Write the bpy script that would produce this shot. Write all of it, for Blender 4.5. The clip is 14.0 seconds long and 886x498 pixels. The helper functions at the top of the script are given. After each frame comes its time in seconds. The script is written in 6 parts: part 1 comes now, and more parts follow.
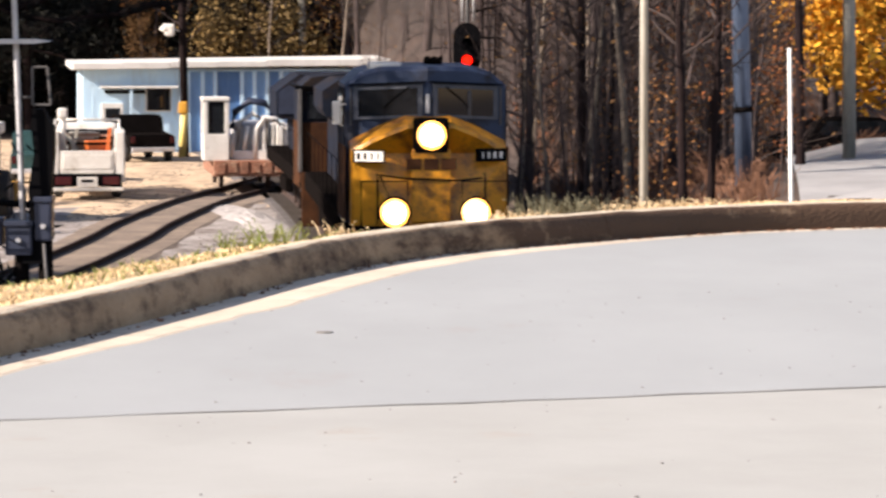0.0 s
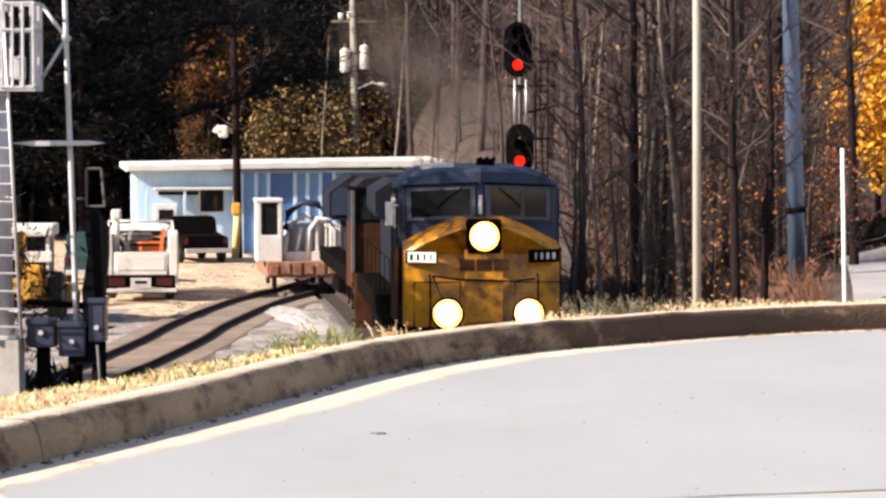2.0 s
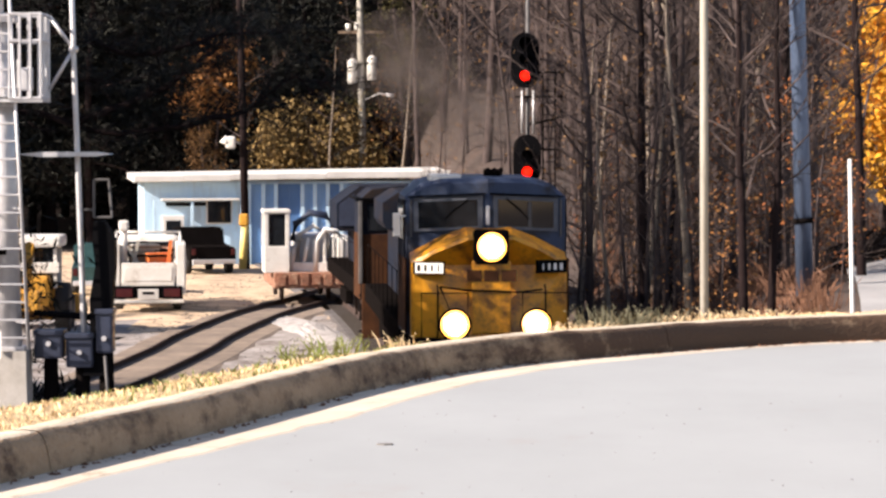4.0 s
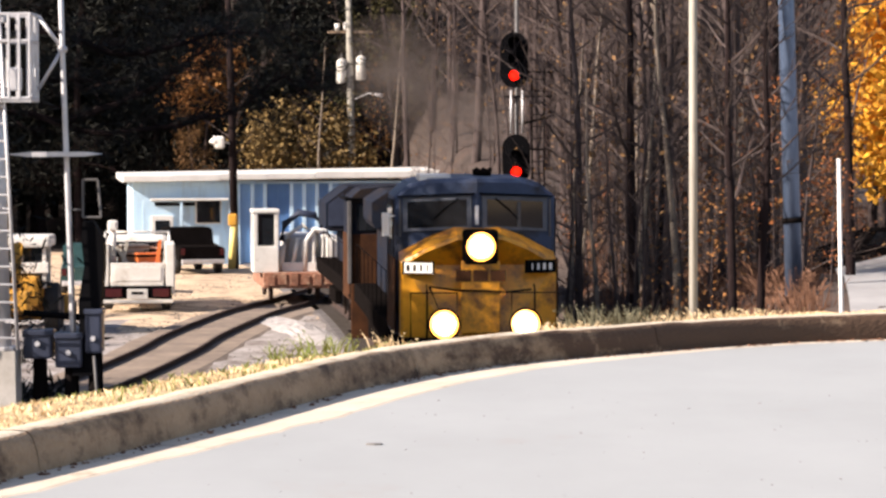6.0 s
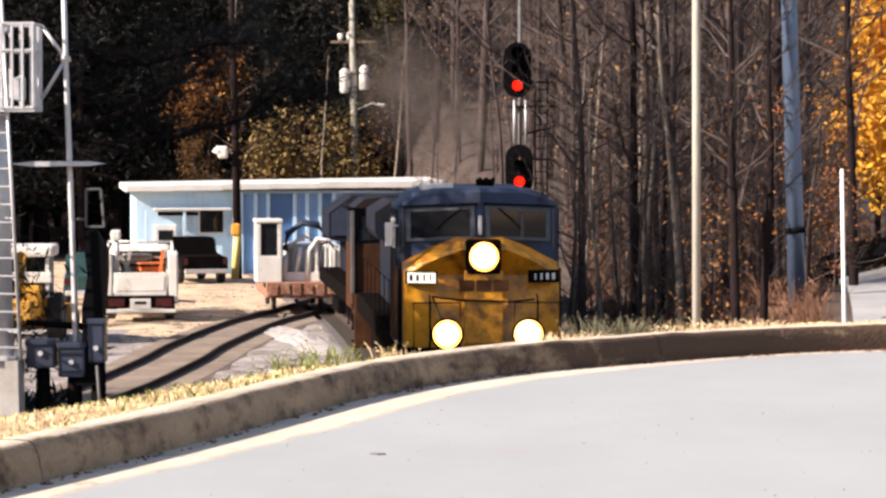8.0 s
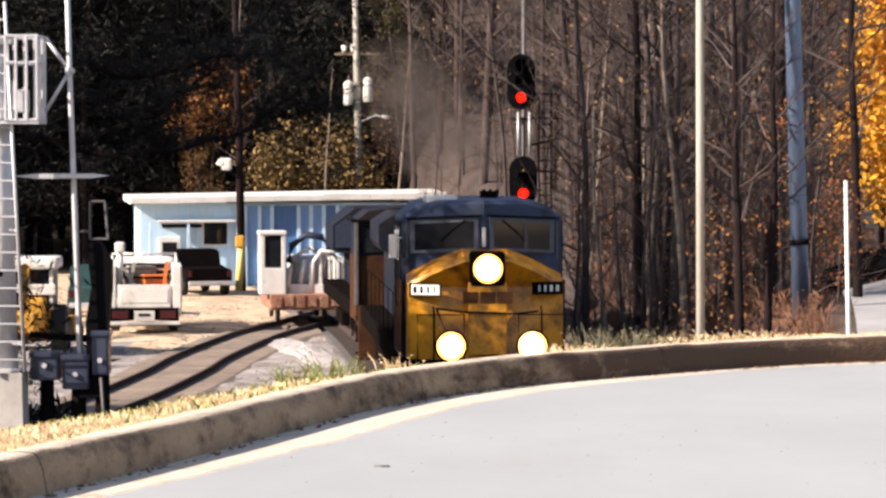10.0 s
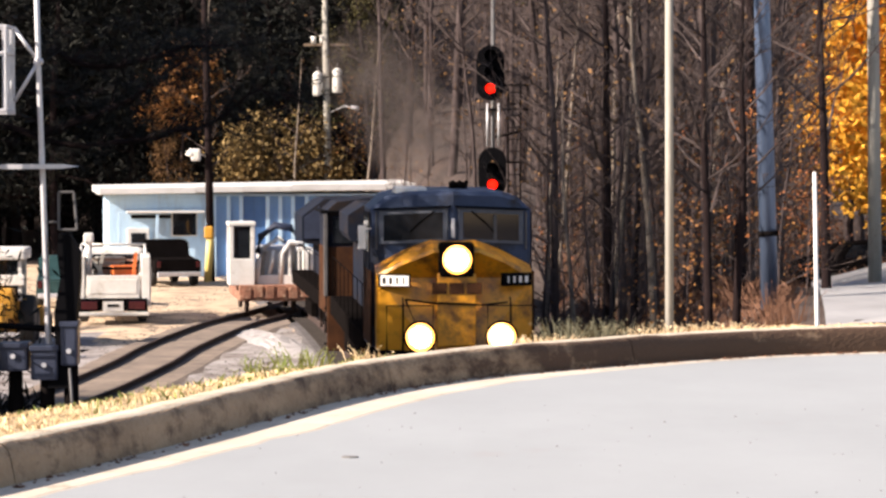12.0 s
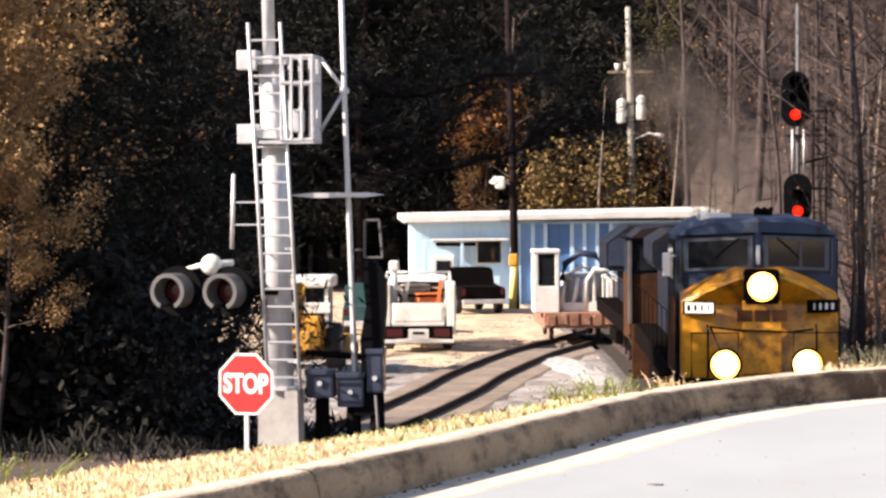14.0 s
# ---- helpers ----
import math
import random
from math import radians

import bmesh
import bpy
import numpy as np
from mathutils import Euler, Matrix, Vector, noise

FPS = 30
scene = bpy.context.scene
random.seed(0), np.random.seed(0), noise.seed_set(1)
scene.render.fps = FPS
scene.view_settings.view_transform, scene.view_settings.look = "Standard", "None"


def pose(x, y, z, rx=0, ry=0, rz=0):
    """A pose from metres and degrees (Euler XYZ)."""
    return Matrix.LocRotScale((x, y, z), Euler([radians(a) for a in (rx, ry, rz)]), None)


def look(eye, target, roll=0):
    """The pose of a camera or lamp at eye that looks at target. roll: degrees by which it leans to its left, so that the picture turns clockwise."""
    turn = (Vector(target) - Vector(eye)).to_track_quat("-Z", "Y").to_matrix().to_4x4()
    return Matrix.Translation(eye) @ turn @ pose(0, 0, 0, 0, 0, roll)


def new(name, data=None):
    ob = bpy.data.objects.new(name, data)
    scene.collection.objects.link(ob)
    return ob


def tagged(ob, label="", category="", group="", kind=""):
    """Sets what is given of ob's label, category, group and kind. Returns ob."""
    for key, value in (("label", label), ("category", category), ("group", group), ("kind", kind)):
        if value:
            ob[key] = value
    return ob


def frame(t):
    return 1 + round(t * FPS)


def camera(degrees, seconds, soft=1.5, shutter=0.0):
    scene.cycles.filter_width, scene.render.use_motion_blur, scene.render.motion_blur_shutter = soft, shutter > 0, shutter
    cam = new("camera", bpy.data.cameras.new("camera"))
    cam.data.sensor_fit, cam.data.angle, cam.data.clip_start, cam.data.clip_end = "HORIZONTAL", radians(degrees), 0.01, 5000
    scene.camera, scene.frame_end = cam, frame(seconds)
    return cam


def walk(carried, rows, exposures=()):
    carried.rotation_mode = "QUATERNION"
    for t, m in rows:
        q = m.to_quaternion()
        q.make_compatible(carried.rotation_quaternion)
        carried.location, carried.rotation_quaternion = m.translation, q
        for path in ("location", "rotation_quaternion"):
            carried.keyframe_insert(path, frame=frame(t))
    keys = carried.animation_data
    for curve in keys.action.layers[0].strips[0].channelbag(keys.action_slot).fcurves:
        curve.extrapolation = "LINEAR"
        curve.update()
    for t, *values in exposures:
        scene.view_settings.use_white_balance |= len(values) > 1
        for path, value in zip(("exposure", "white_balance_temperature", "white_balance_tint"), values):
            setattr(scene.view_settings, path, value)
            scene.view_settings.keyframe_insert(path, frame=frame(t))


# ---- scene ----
cam = camera(15.506, 14.0, soft=2.6, shutter=0.2)
EYE = (0.0, 0.0, 1.7)
# seconds, turn to the left, tilt, lean (degrees); a hand-held camera that only turns
TURNS = (
    (0, -0.456, -4.181, 0.091),
    (0.4, 1.333, -3.885, -0.15),
    (0.5, 1.436, -3.611, -0.215),
    (1, 1.788, -2.707, -0.094),
    (1.5, 1.364, -2.557, -0.014),
    (2, 0.478, -2.406, -0.016),
    (2.5, 1.342, -2.344, -0.042),
    (3, 0.481, -2.268, -0.05),
    (5.5, 0.842, -2.201, -0.055),
    (6, 0.417, -2.219, -0.078),
    (6.5, 0.387, -2.159, 0.022),
    (7, 0.343, -2.131, -0.059),
    (7.5, 0, -2.128, 0),
    (8, 0.471, -2.044, -0.023),
    (10.5, 0.54, -1.829, -0.059),
    (11, 0.103, -1.945, -0.002),
    (11.5, 0.319, -1.999, 0.014),
    (12, -0.004, -1.993, 0.005),
    (12.5, 1.313, -1.853, -0.083),
    (13, 4.002, -1.516, -0.092),
    (13.5, 5.565, -1.49, -0.336),
    (14, 5.352, -1.498, -0.299),
)
walk(cam, [(t, pose(*EYE, 90 + tilt, 0, turn) @ pose(0, 0, 0, 0, 0, lean)) for t, turn, tilt, lean in TURNS],
     exposures=[(t, stops, 7050, 19.0) for t, stops in ((0.0, 1.08), (2.0, 1.20), (11.0, 1.20), (12.5, 1.26), (13.3, 1.38), (14.0, 1.42))])

# ---- world and sun ----
SUN_DIR = Vector((-0.80, -0.325, 0.53)).normalized()
world = bpy.data.worlds.new("sky")
scene.world = world
world.use_nodes = True
wt = world.node_tree
sky = wt.nodes.new("ShaderNodeTexSky")
sky.sky_type = 'NISHITA'
sky.sun_disc = False
sky.sun_elevation = math.asin(SUN_DIR.z)
sky.sun_rotation = math.atan2(SUN_DIR.x, SUN_DIR.y) % (2 * math.pi)
wt.links.new(sky.outputs[0], wt.nodes["Background"].inputs[0])
wt.nodes["Background"].inputs[1].default_value = 0.082
sun_data = bpy.data.lights.new("sun", 'SUN')
sun_data.energy = 5.0
sun_data.angle = radians(0.5)
sun_data.color = (1.0, 0.94, 0.84)
sun = new("sun", sun_data)
sun.matrix_world = look(SUN_DIR * 60, (0, 0, 0))

# ---- materials ----
def material(name, c1, c2=None, rough=0.7, metal=0.0, scale=3.0, fine=40.0, bump=0.15, mix=0.5, emit=None, strength=0.0,
             spec=0.5, island=0.0, stretch=(1, 1, 1), dirt=None, dirt_scale=0.6, dirt_at=0.6, coat=0.0):
    """A surface with two scales of variation: broad patches, fine grain with relief, and dirt where it is given."""
    m = bpy.data.materials.new(name)
    m.use_nodes = True
    nt = m.node_tree
    n, l = nt.nodes, nt.links
    b = n["Principled BSDF"]
    b.inputs["Roughness"].default_value = rough
    b.inputs["Metallic"].default_value = metal
    b.inputs["Specular IOR Level"].default_value = spec
    b.inputs["Coat Weight"].default_value = coat
    if c2 is None:
        c2 = tuple(v * 0.72 for v in c1)
    co = n.new("ShaderNodeTexCoord")
    mp = n.new("ShaderNodeMapping")
    mp.inputs["Scale"].default_value = stretch
    l.new(co.outputs["Object"], mp.inputs[0])
    big = n.new("ShaderNodeTexNoise")
    big.inputs["Scale"].default_value = scale
    big.inputs["Detail"].default_value = 5
    big.inputs["Roughness"].default_value = 0.65
    l.new(mp.outputs[0], big.inputs["Vector"])
    small = n.new("ShaderNodeTexNoise")
    small.inputs["Scale"].default_value = fine
    small.inputs["Detail"].default_value = 3
    l.new(mp.outputs[0], small.inputs["Vector"])
    r = n.new("ShaderNodeMapRange")
    r.inputs[1].default_value, r.inputs[2].default_value = 0.32, 0.68
    l.new(big.outputs[0], r.inputs[0])
    ad = n.new("ShaderNodeMath")
    ad.operation = 'MULTIPLY_ADD'
    l.new(small.outputs[0], ad.inputs[0])
    ad.inputs[1].default_value = mix
    l.new(r.outputs[0], ad.inputs[2])
    sh = n.new("ShaderNodeMath")
    sh.operation = 'SUBTRACT'
    sh.use_clamp = True
    l.new(ad.outputs[0], sh.inputs[0])
    sh.inputs[1].default_value = mix * 0.5
    mx = n.new("ShaderNodeMix")
    mx.data_type = 'RGBA'
    mx.inputs[6].default_value = (*c1, 1)
    mx.inputs[7].default_value = (*c2, 1)
    l.new(sh.outputs[0], mx.inputs[0])
    out = mx.outputs[2]
    if dirt:
        dn = n.new("ShaderNodeTexNoise")
        dn.inputs["Scale"].default_value = dirt_scale
        dn.inputs["Detail"].default_value = 8
        dn.inputs["Roughness"].default_value = 0.7
        l.new(mp.outputs[0], dn.inputs["Vector"])
        dr = n.new("ShaderNodeMapRange")
        dr.inputs[1].default_value, dr.inputs[2].default_value = dirt_at - 0.08, dirt_at + 0.08
        l.new(dn.outputs[0], dr.inputs[0])
        dm = n.new("ShaderNodeMix")
        dm.data_type = 'RGBA'
        l.new(dr.outputs[0], dm.inputs[0])
        l.new(out, dm.inputs[6])
        dm.inputs[7].default_value = (*dirt, 1)
        out = dm.outputs[2]
    if island:
        geo = n.new("ShaderNodeNewGeometry")
        obi = n.new("ShaderNodeObjectInfo")
        sm = n.new("ShaderNodeMath")
        sm.operation = 'MULTIPLY_ADD'
        l.new(obi.outputs["Random"], sm.inputs[0])
        sm.inputs[1].default_value = 0.35
        l.new(geo.outputs["Random Per Island"], sm.inputs[2])
        ir = n.new("ShaderNodeMapRange")
        ir.inputs[2].default_value = 1.35
        ir.inputs[3].default_value, ir.inputs[4].default_value = 1 - island, 1 + island
        l.new(sm.outputs[0], ir.inputs[0])
        hs = n.new("ShaderNodeHueSaturation")
        l.new(out, hs.inputs["Color"])
        l.new(ir.outputs[0], hs.inputs["Value"])
        out = hs.outputs[0]
    l.new(out, b.inputs["Base Color"])
    if bump:
        bp = n.new("ShaderNodeBump")
        bp.inputs["Strength"].default_value = bump
        bp.inputs["Distance"].default_value = 0.02
        l.new(small.outputs[0], bp.inputs["Height"])
        l.new(bp.outputs[0], b.inputs["Normal"])
    if emit:
        b.inputs["Emission Color"].default_value = (*emit, 1)
        b.inputs["Emission Strength"].default_value = strength
    return m


ASPHALT = material("pale_worn_asphalt", (0.322, 0.342, 0.348), (0.280, 0.298, 0.303), 0.85, scale=0.45, fine=70, bump=0.07, mix=0.25,
                   dirt=(0.30, 0.29, 0.28), dirt_scale=0.9, dirt_at=0.68, stretch=(1, 0.5, 1))
OLD_CONCRETE = material("old_concrete_pavement", (0.362, 0.370, 0.356), (0.314, 0.320, 0.306), 0.9, scale=0.7, fine=60, bump=0.08,
                        dirt=(0.33, 0.30, 0.26), dirt_scale=1.2, dirt_at=0.68)
GUTTER = material("pale_gutter_concrete", (0.62, 0.54, 0.44), (0.50, 0.43, 0.34), 0.9, scale=2.0, fine=40, bump=0.3,
                  dirt=(0.26, 0.2, 0.14), dirt_scale=2.5, dirt_at=0.64)
KERB = material("weathered_shaded_kerb", (0.42, 0.285, 0.175), (0.28, 0.18, 0.105), 0.92, scale=1.6, fine=26, bump=0.6, mix=0.7,
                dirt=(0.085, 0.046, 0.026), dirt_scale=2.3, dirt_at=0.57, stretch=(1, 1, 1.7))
# road grime plus shade painted into the colour, darker along the far bend
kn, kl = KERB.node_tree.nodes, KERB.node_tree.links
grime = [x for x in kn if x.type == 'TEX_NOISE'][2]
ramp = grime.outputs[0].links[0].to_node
sep, shade_run, add = kn.new("ShaderNodeSeparateXYZ"), kn.new("ShaderNodeMapRange"), kn.new("ShaderNodeMath")
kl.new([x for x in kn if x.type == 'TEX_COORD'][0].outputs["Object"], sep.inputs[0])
shade_run.inputs[1].default_value, shade_run.inputs[2].default_value, shade_run.inputs[4].default_value = -1.6, 2.6, 0.24
kl.new(sep.outputs["X"], shade_run.inputs[0])
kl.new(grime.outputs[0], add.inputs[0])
kl.new(shade_run.outputs[0], add.inputs[1])
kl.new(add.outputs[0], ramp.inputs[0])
# Lit copy of the kerb: sunlight on its top is put into the colour.
KERB_TOP = material("sunlit_kerb_top", (0.62, 0.54, 0.42), (0.46, 0.38, 0.28), 0.92, scale=3, fine=40, bump=0.5,
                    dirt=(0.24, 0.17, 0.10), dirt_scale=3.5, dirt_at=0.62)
SEAM = material("dark_joint", (0.20, 0.19, 0.18), None, 0.9, scale=5)
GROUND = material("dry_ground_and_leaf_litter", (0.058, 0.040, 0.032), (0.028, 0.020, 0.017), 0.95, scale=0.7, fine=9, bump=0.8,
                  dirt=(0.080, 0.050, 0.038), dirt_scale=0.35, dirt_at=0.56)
GRAVEL = material("tan_yard_gravel", (0.62, 0.47, 0.32), (0.40, 0.29, 0.19), 0.95, scale=0.5, fine=9, bump=0.8, mix=0.8,
                  dirt=(0.20, 0.15, 0.11), dirt_scale=1.0, dirt_at=0.58)
GREY_GRAVEL = material("grey_yard_gravel", (0.40, 0.37, 0.35), (0.22, 0.20, 0.19), 0.95, scale=0.6, fine=9, bump=0.8, mix=0.8,
                       dirt=(0.13, 0.10, 0.085), dirt_scale=0.8, dirt_at=0.54)
BALLAST = material("grey_ballast", (0.13, 0.118, 0.115), (0.06, 0.053, 0.05), 0.95, scale=1.2, fine=16, bump=0.9)
DRYGRASS = material("dry_yellow_grass", (0.78, 0.60, 0.37), (0.58, 0.43, 0.24), 0.8, scale=1.5, fine=6, bump=0, island=0.4, spec=0.2)
GREENGRASS = material("green_weeds", (0.13, 0.17, 0.04), (0.22, 0.22, 0.07), 0.7, scale=1.5, fine=6, bump=0, island=0.4, spec=0.2)
PALEBARK = material("pale_tan_bark", (0.27, 0.22, 0.17), (0.12, 0.095, 0.078), 0.9, scale=3, fine=18, bump=0.6, stretch=(1, 1, 0.25), island=0.2)
BARK = material("grey_brown_bark", (0.088, 0.068, 0.065), (0.024, 0.018, 0.018), 0.9, spec=0.08, scale=3, fine=18, bump=0.6, stretch=(1, 1, 0.25), island=0.25)
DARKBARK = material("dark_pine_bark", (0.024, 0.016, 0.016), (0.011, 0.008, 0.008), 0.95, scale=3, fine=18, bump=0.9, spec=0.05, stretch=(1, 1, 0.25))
TWIG = material("grey_brown_twigs", (0.092, 0.071, 0.066), (0.042, 0.032, 0.030), 0.9, spec=0.1, scale=2, fine=10, bump=0, island=0.35)
LEAF_BROWN = material("brown_oak_leaves", (0.22, 0.115, 0.045), (0.10, 0.056, 0.022), 0.75, scale=1.0, fine=6, bump=0, island=0.55, spec=0.25)
LEAF_OLIVE = material("olive_leaves", (0.075, 0.062, 0.018), (0.035, 0.034, 0.012), 0.75, scale=1.0, fine=6, bump=0, island=0.5, spec=0.25)
LEAF_OCHRE = material("ochre_leaves", (0.24, 0.155, 0.055), (0.11, 0.075, 0.03), 0.75, scale=1.0, fine=6, bump=0, island=0.6, spec=0.25)
LEAF_TAN = material("tan_brown_leaves", (0.42, 0.26, 0.115), (0.21, 0.12, 0.052), 0.75, scale=1.0, fine=6, bump=0, island=0.6, spec=0.25)
LEAF_GOLD = material("golden_orange_leaves", (0.80, 0.42, 0.045), (0.58, 0.25, 0.025), 0.7, scale=1.0, fine=6, bump=0, island=0.4, spec=0.25)
LEAF_AMBER = material("amber_leaves", (0.34, 0.15, 0.045), (0.16, 0.075, 0.026), 0.75, scale=1.0, fine=6, bump=0, island=0.5, spec=0.25)
LEAF_RUST = material("rust_leaves", (0.26, 0.085, 0.025), (0.14, 0.052, 0.02), 0.75, scale=1.0, fine=6, bump=0, island=0.5, spec=0.25)
# Needles kept near black, with the shade among the pines put in.
NEEDLES = material("shaded_pine_needles", (0.015, 0.016, 0.012), (0.008, 0.009, 0.008), 0.8, scale=1.0, fine=6, bump=0, island=0.5, spec=0.2)
# Dark mottling stands for grime and for tree shadow on the nose.
YELLOW = material("golden_yellow_loco_paint", (0.88, 0.375, 0.020), (0.70, 0.28, 0.014), 0.38, scale=1.2, fine=25, bump=0.05,
                  dirt=(0.20, 0.076, 0.016), dirt_scale=1.5, dirt_at=0.535, coat=0.2)
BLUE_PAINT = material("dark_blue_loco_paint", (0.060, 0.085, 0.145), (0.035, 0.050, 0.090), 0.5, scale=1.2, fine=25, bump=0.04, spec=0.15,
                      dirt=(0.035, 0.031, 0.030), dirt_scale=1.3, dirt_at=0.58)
# Yellow lower paint as it looks in shade; the shade is in this brown.
SHADE_BROWN = material("shade_brown_loco_paint", (0.085, 0.036, 0.017), (0.035, 0.018, 0.012), 0.85, scale=1.5, fine=20, bump=0.1, spec=0.03)
# Darker copy of the blue paint, with the sides' shade put in, and grime.
SHADED_NAVY = material("grimy_shaded_navy_paint", (0.016, 0.021, 0.034), (0.010, 0.013, 0.021), 0.7, scale=1.2, fine=25, bump=0.04, spec=0.03,
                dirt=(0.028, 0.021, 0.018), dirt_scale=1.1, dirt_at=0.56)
BLACK = material("black_paint", (0.005, 0.005, 0.006), None, 0.7, spec=0.03, scale=2, fine=30, bump=0.1)
BLACK_STEEL = material("grimy_black_steel", (0.009, 0.0075, 0.0075), (0.006, 0.005, 0.0045), 0.9, scale=2, fine=25, bump=0.2, spec=0.0)
GLASS = material("dark_window_glass", (0.015, 0.018, 0.022), (0.010, 0.012, 0.015), 0.06, scale=2, fine=10, bump=0, spec=0.8)
WHITE = material("white_vehicle_paint", (0.78, 0.77, 0.73), (0.62, 0.60, 0.55), 0.4, scale=1.6, fine=20, bump=0.05,
                 dirt=(0.40, 0.35, 0.28), dirt_scale=1.8, dirt_at=0.63)
STEEL = material("galvanised_steel", (0.62, 0.62, 0.63), (0.48, 0.48, 0.50), 0.45, metal=0.35, scale=4, fine=40, bump=0.08)
BLUE_STEEL = material("blue_grey_painted_pole", (0.15, 0.205, 0.31), (0.065, 0.10, 0.17), 0.36, metal=0.45, scale=2, fine=30, bump=0.08, stretch=(1, 1, 0.15))
WINDOW_RUBBER = material("grey_blue_window_rubber", (0.13, 0.145, 0.175), (0.08, 0.09, 0.11), 0.7, bump=0.05)
POLE_PALE = material("pale_weathered_pole", (0.37, 0.355, 0.31), (0.25, 0.235, 0.20), 0.85, scale=3, fine=30, bump=0.3, stretch=(1, 1, 0.12))
POLE_WOOD = material("brown_utility_pole_wood", (0.26, 0.19, 0.13), (0.14, 0.10, 0.07), 0.9, scale=3, fine=30, bump=0.3, stretch=(1, 1, 0.12))
CONCRETE = material("grey_foundation_concrete", (0.50, 0.48, 0.45), (0.36, 0.34, 0.31), 0.9, scale=3, fine=30, bump=0.3)
BLUE_WALL = material("light_blue_metal_siding", (0.54, 0.74, 0.88), (0.42, 0.64, 0.84), 0.5, scale=0.9, fine=14, bump=0.05,
                     dirt=(0.36, 0.48, 0.58), dirt_scale=0.8, dirt_at=0.6, stretch=(1, 1, 0.3))
BLUE_MID = material("mid_blue_metal_siding", (0.22, 0.40, 0.66), (0.14, 0.29, 0.53), 0.5, scale=0.9, fine=14, bump=0.05,
                    dirt=(0.40, 0.54, 0.68), dirt_scale=0.9, dirt_at=0.62, stretch=(1, 1, 0.3))
BLUE_DARK = material("deeper_blue_metal_panel", (0.085, 0.20, 0.42), (0.06, 0.15, 0.33), 0.5, scale=0.9, fine=14, bump=0.05)
ROOF_WHITE = material("white_metal_roof", (0.74, 0.74, 0.72), (0.60, 0.60, 0.58), 0.5, scale=1.0, fine=15, bump=0.08)
RED_SIGN = material("red_sign_sheeting", (0.44, 0.018, 0.018), (0.37, 0.014, 0.014), 0.4, scale=3, fine=40, bump=0.02)
SIGN_WHITE = material("white_sign_sheeting", (0.82, 0.80, 0.76), (0.74, 0.72, 0.68), 0.45, scale=3, fine=40, bump=0.02)
RAIL = material("rusty_rail_steel", (0.060, 0.034, 0.026), (0.030, 0.019, 0.016), 0.8, metal=0.0, scale=4, fine=40, bump=0.2)
TIE = material("dark_creosoted_tie", (0.065, 0.05, 0.04), (0.035, 0.028, 0.023), 0.95, scale=4, fine=30, bump=0.5)
MACHINE_YELLOW = material("construction_yellow_paint", (0.66, 0.33, 0.035), (0.50, 0.24, 0.03), 0.5, scale=2, fine=20, bump=0.05,
                          dirt=(0.25, 0.15, 0.06), dirt_scale=1.5, dirt_at=0.6)
RED_DECK = material("rust_red_painted_deck", (0.34, 0.15, 0.09), (0.15, 0.065, 0.04), 0.8, scale=3, fine=12, bump=0.25, dirt=(0.42, 0.27, 0.18), dirt_scale=4, dirt_at=0.58)
ORANGE = material("orange_plastic", (0.70, 0.16, 0.03), (0.55, 0.12, 0.03), 0.5, scale=3, fine=30, bump=0.03)
RUBBER = material("black_tyre_rubber", (0.020, 0.019, 0.018), None, 0.85, scale=6, fine=40, bump=0.2)
YELLOW_GUARD = material("yellow_plastic_guard", (0.78, 0.62, 0.20), (0.66, 0.50, 0.16), 0.5, scale=4, fine=30, bump=0.02)
# Reflector glow, widened and orange to stand for the glare round the lamps.
LAMP_GLOW = material("glare_reflector", (1, 0.8, 0.5), None, 0.3, bump=0, emit=(1.0, 0.42, 0.06), strength=3.0)
LAMP_WARM = material("warm_headlight_lens", (1, 0.85, 0.6), None, 0.3, bump=0, emit=(1.0, 0.66, 0.28), strength=45)
LAMP_RED = material("red_signal_lens", (0.6, 0.02, 0.01), None, 0.3, bump=0, emit=(1.0, 0.012, 0.004), strength=1.7)
LAMP_NUMBER = material("lit_number_board", (0.8, 0.78, 0.7), None, 0.4, bump=0, emit=(1.0, 0.93, 0.80), strength=0.45)
LENS_DARK = material("dark_red_unlit_lens", (0.07, 0.010, 0.012), None, 0.2, bump=0)
HOOD_GREY = material("grey_black_lamp_hood", (0.11, 0.105, 0.105), (0.06, 0.058, 0.058), 0.6, bump=0.05)
BLUE_CASE = material("blue_grey_relay_case", (0.03, 0.04, 0.072), (0.016, 0.022, 0.042), 0.5, bump=0.05)
# Near-black leaves: the wood's deep shade is put into the colour.
LEAF_SHADED = material("shaded_evergreen_leaves", (0.016, 0.015, 0.012), (0.008, 0.008, 0.007), 0.7, scale=1.0, fine=6, bump=0, island=0.5, spec=0.2)
TEAL = material("teal_truck_paint", (0.02, 0.065, 0.065), (0.012, 0.04, 0.04), 0.4, bump=0.03)
ROAD_FAR = material("pale_side_road_asphalt", (0.33, 0.33, 0.33), (0.25, 0.25, 0.25), 0.9, scale=0.7, fine=30, bump=0.2)

# ---- mesh helpers ----
def bm_new():
    return bmesh.new()


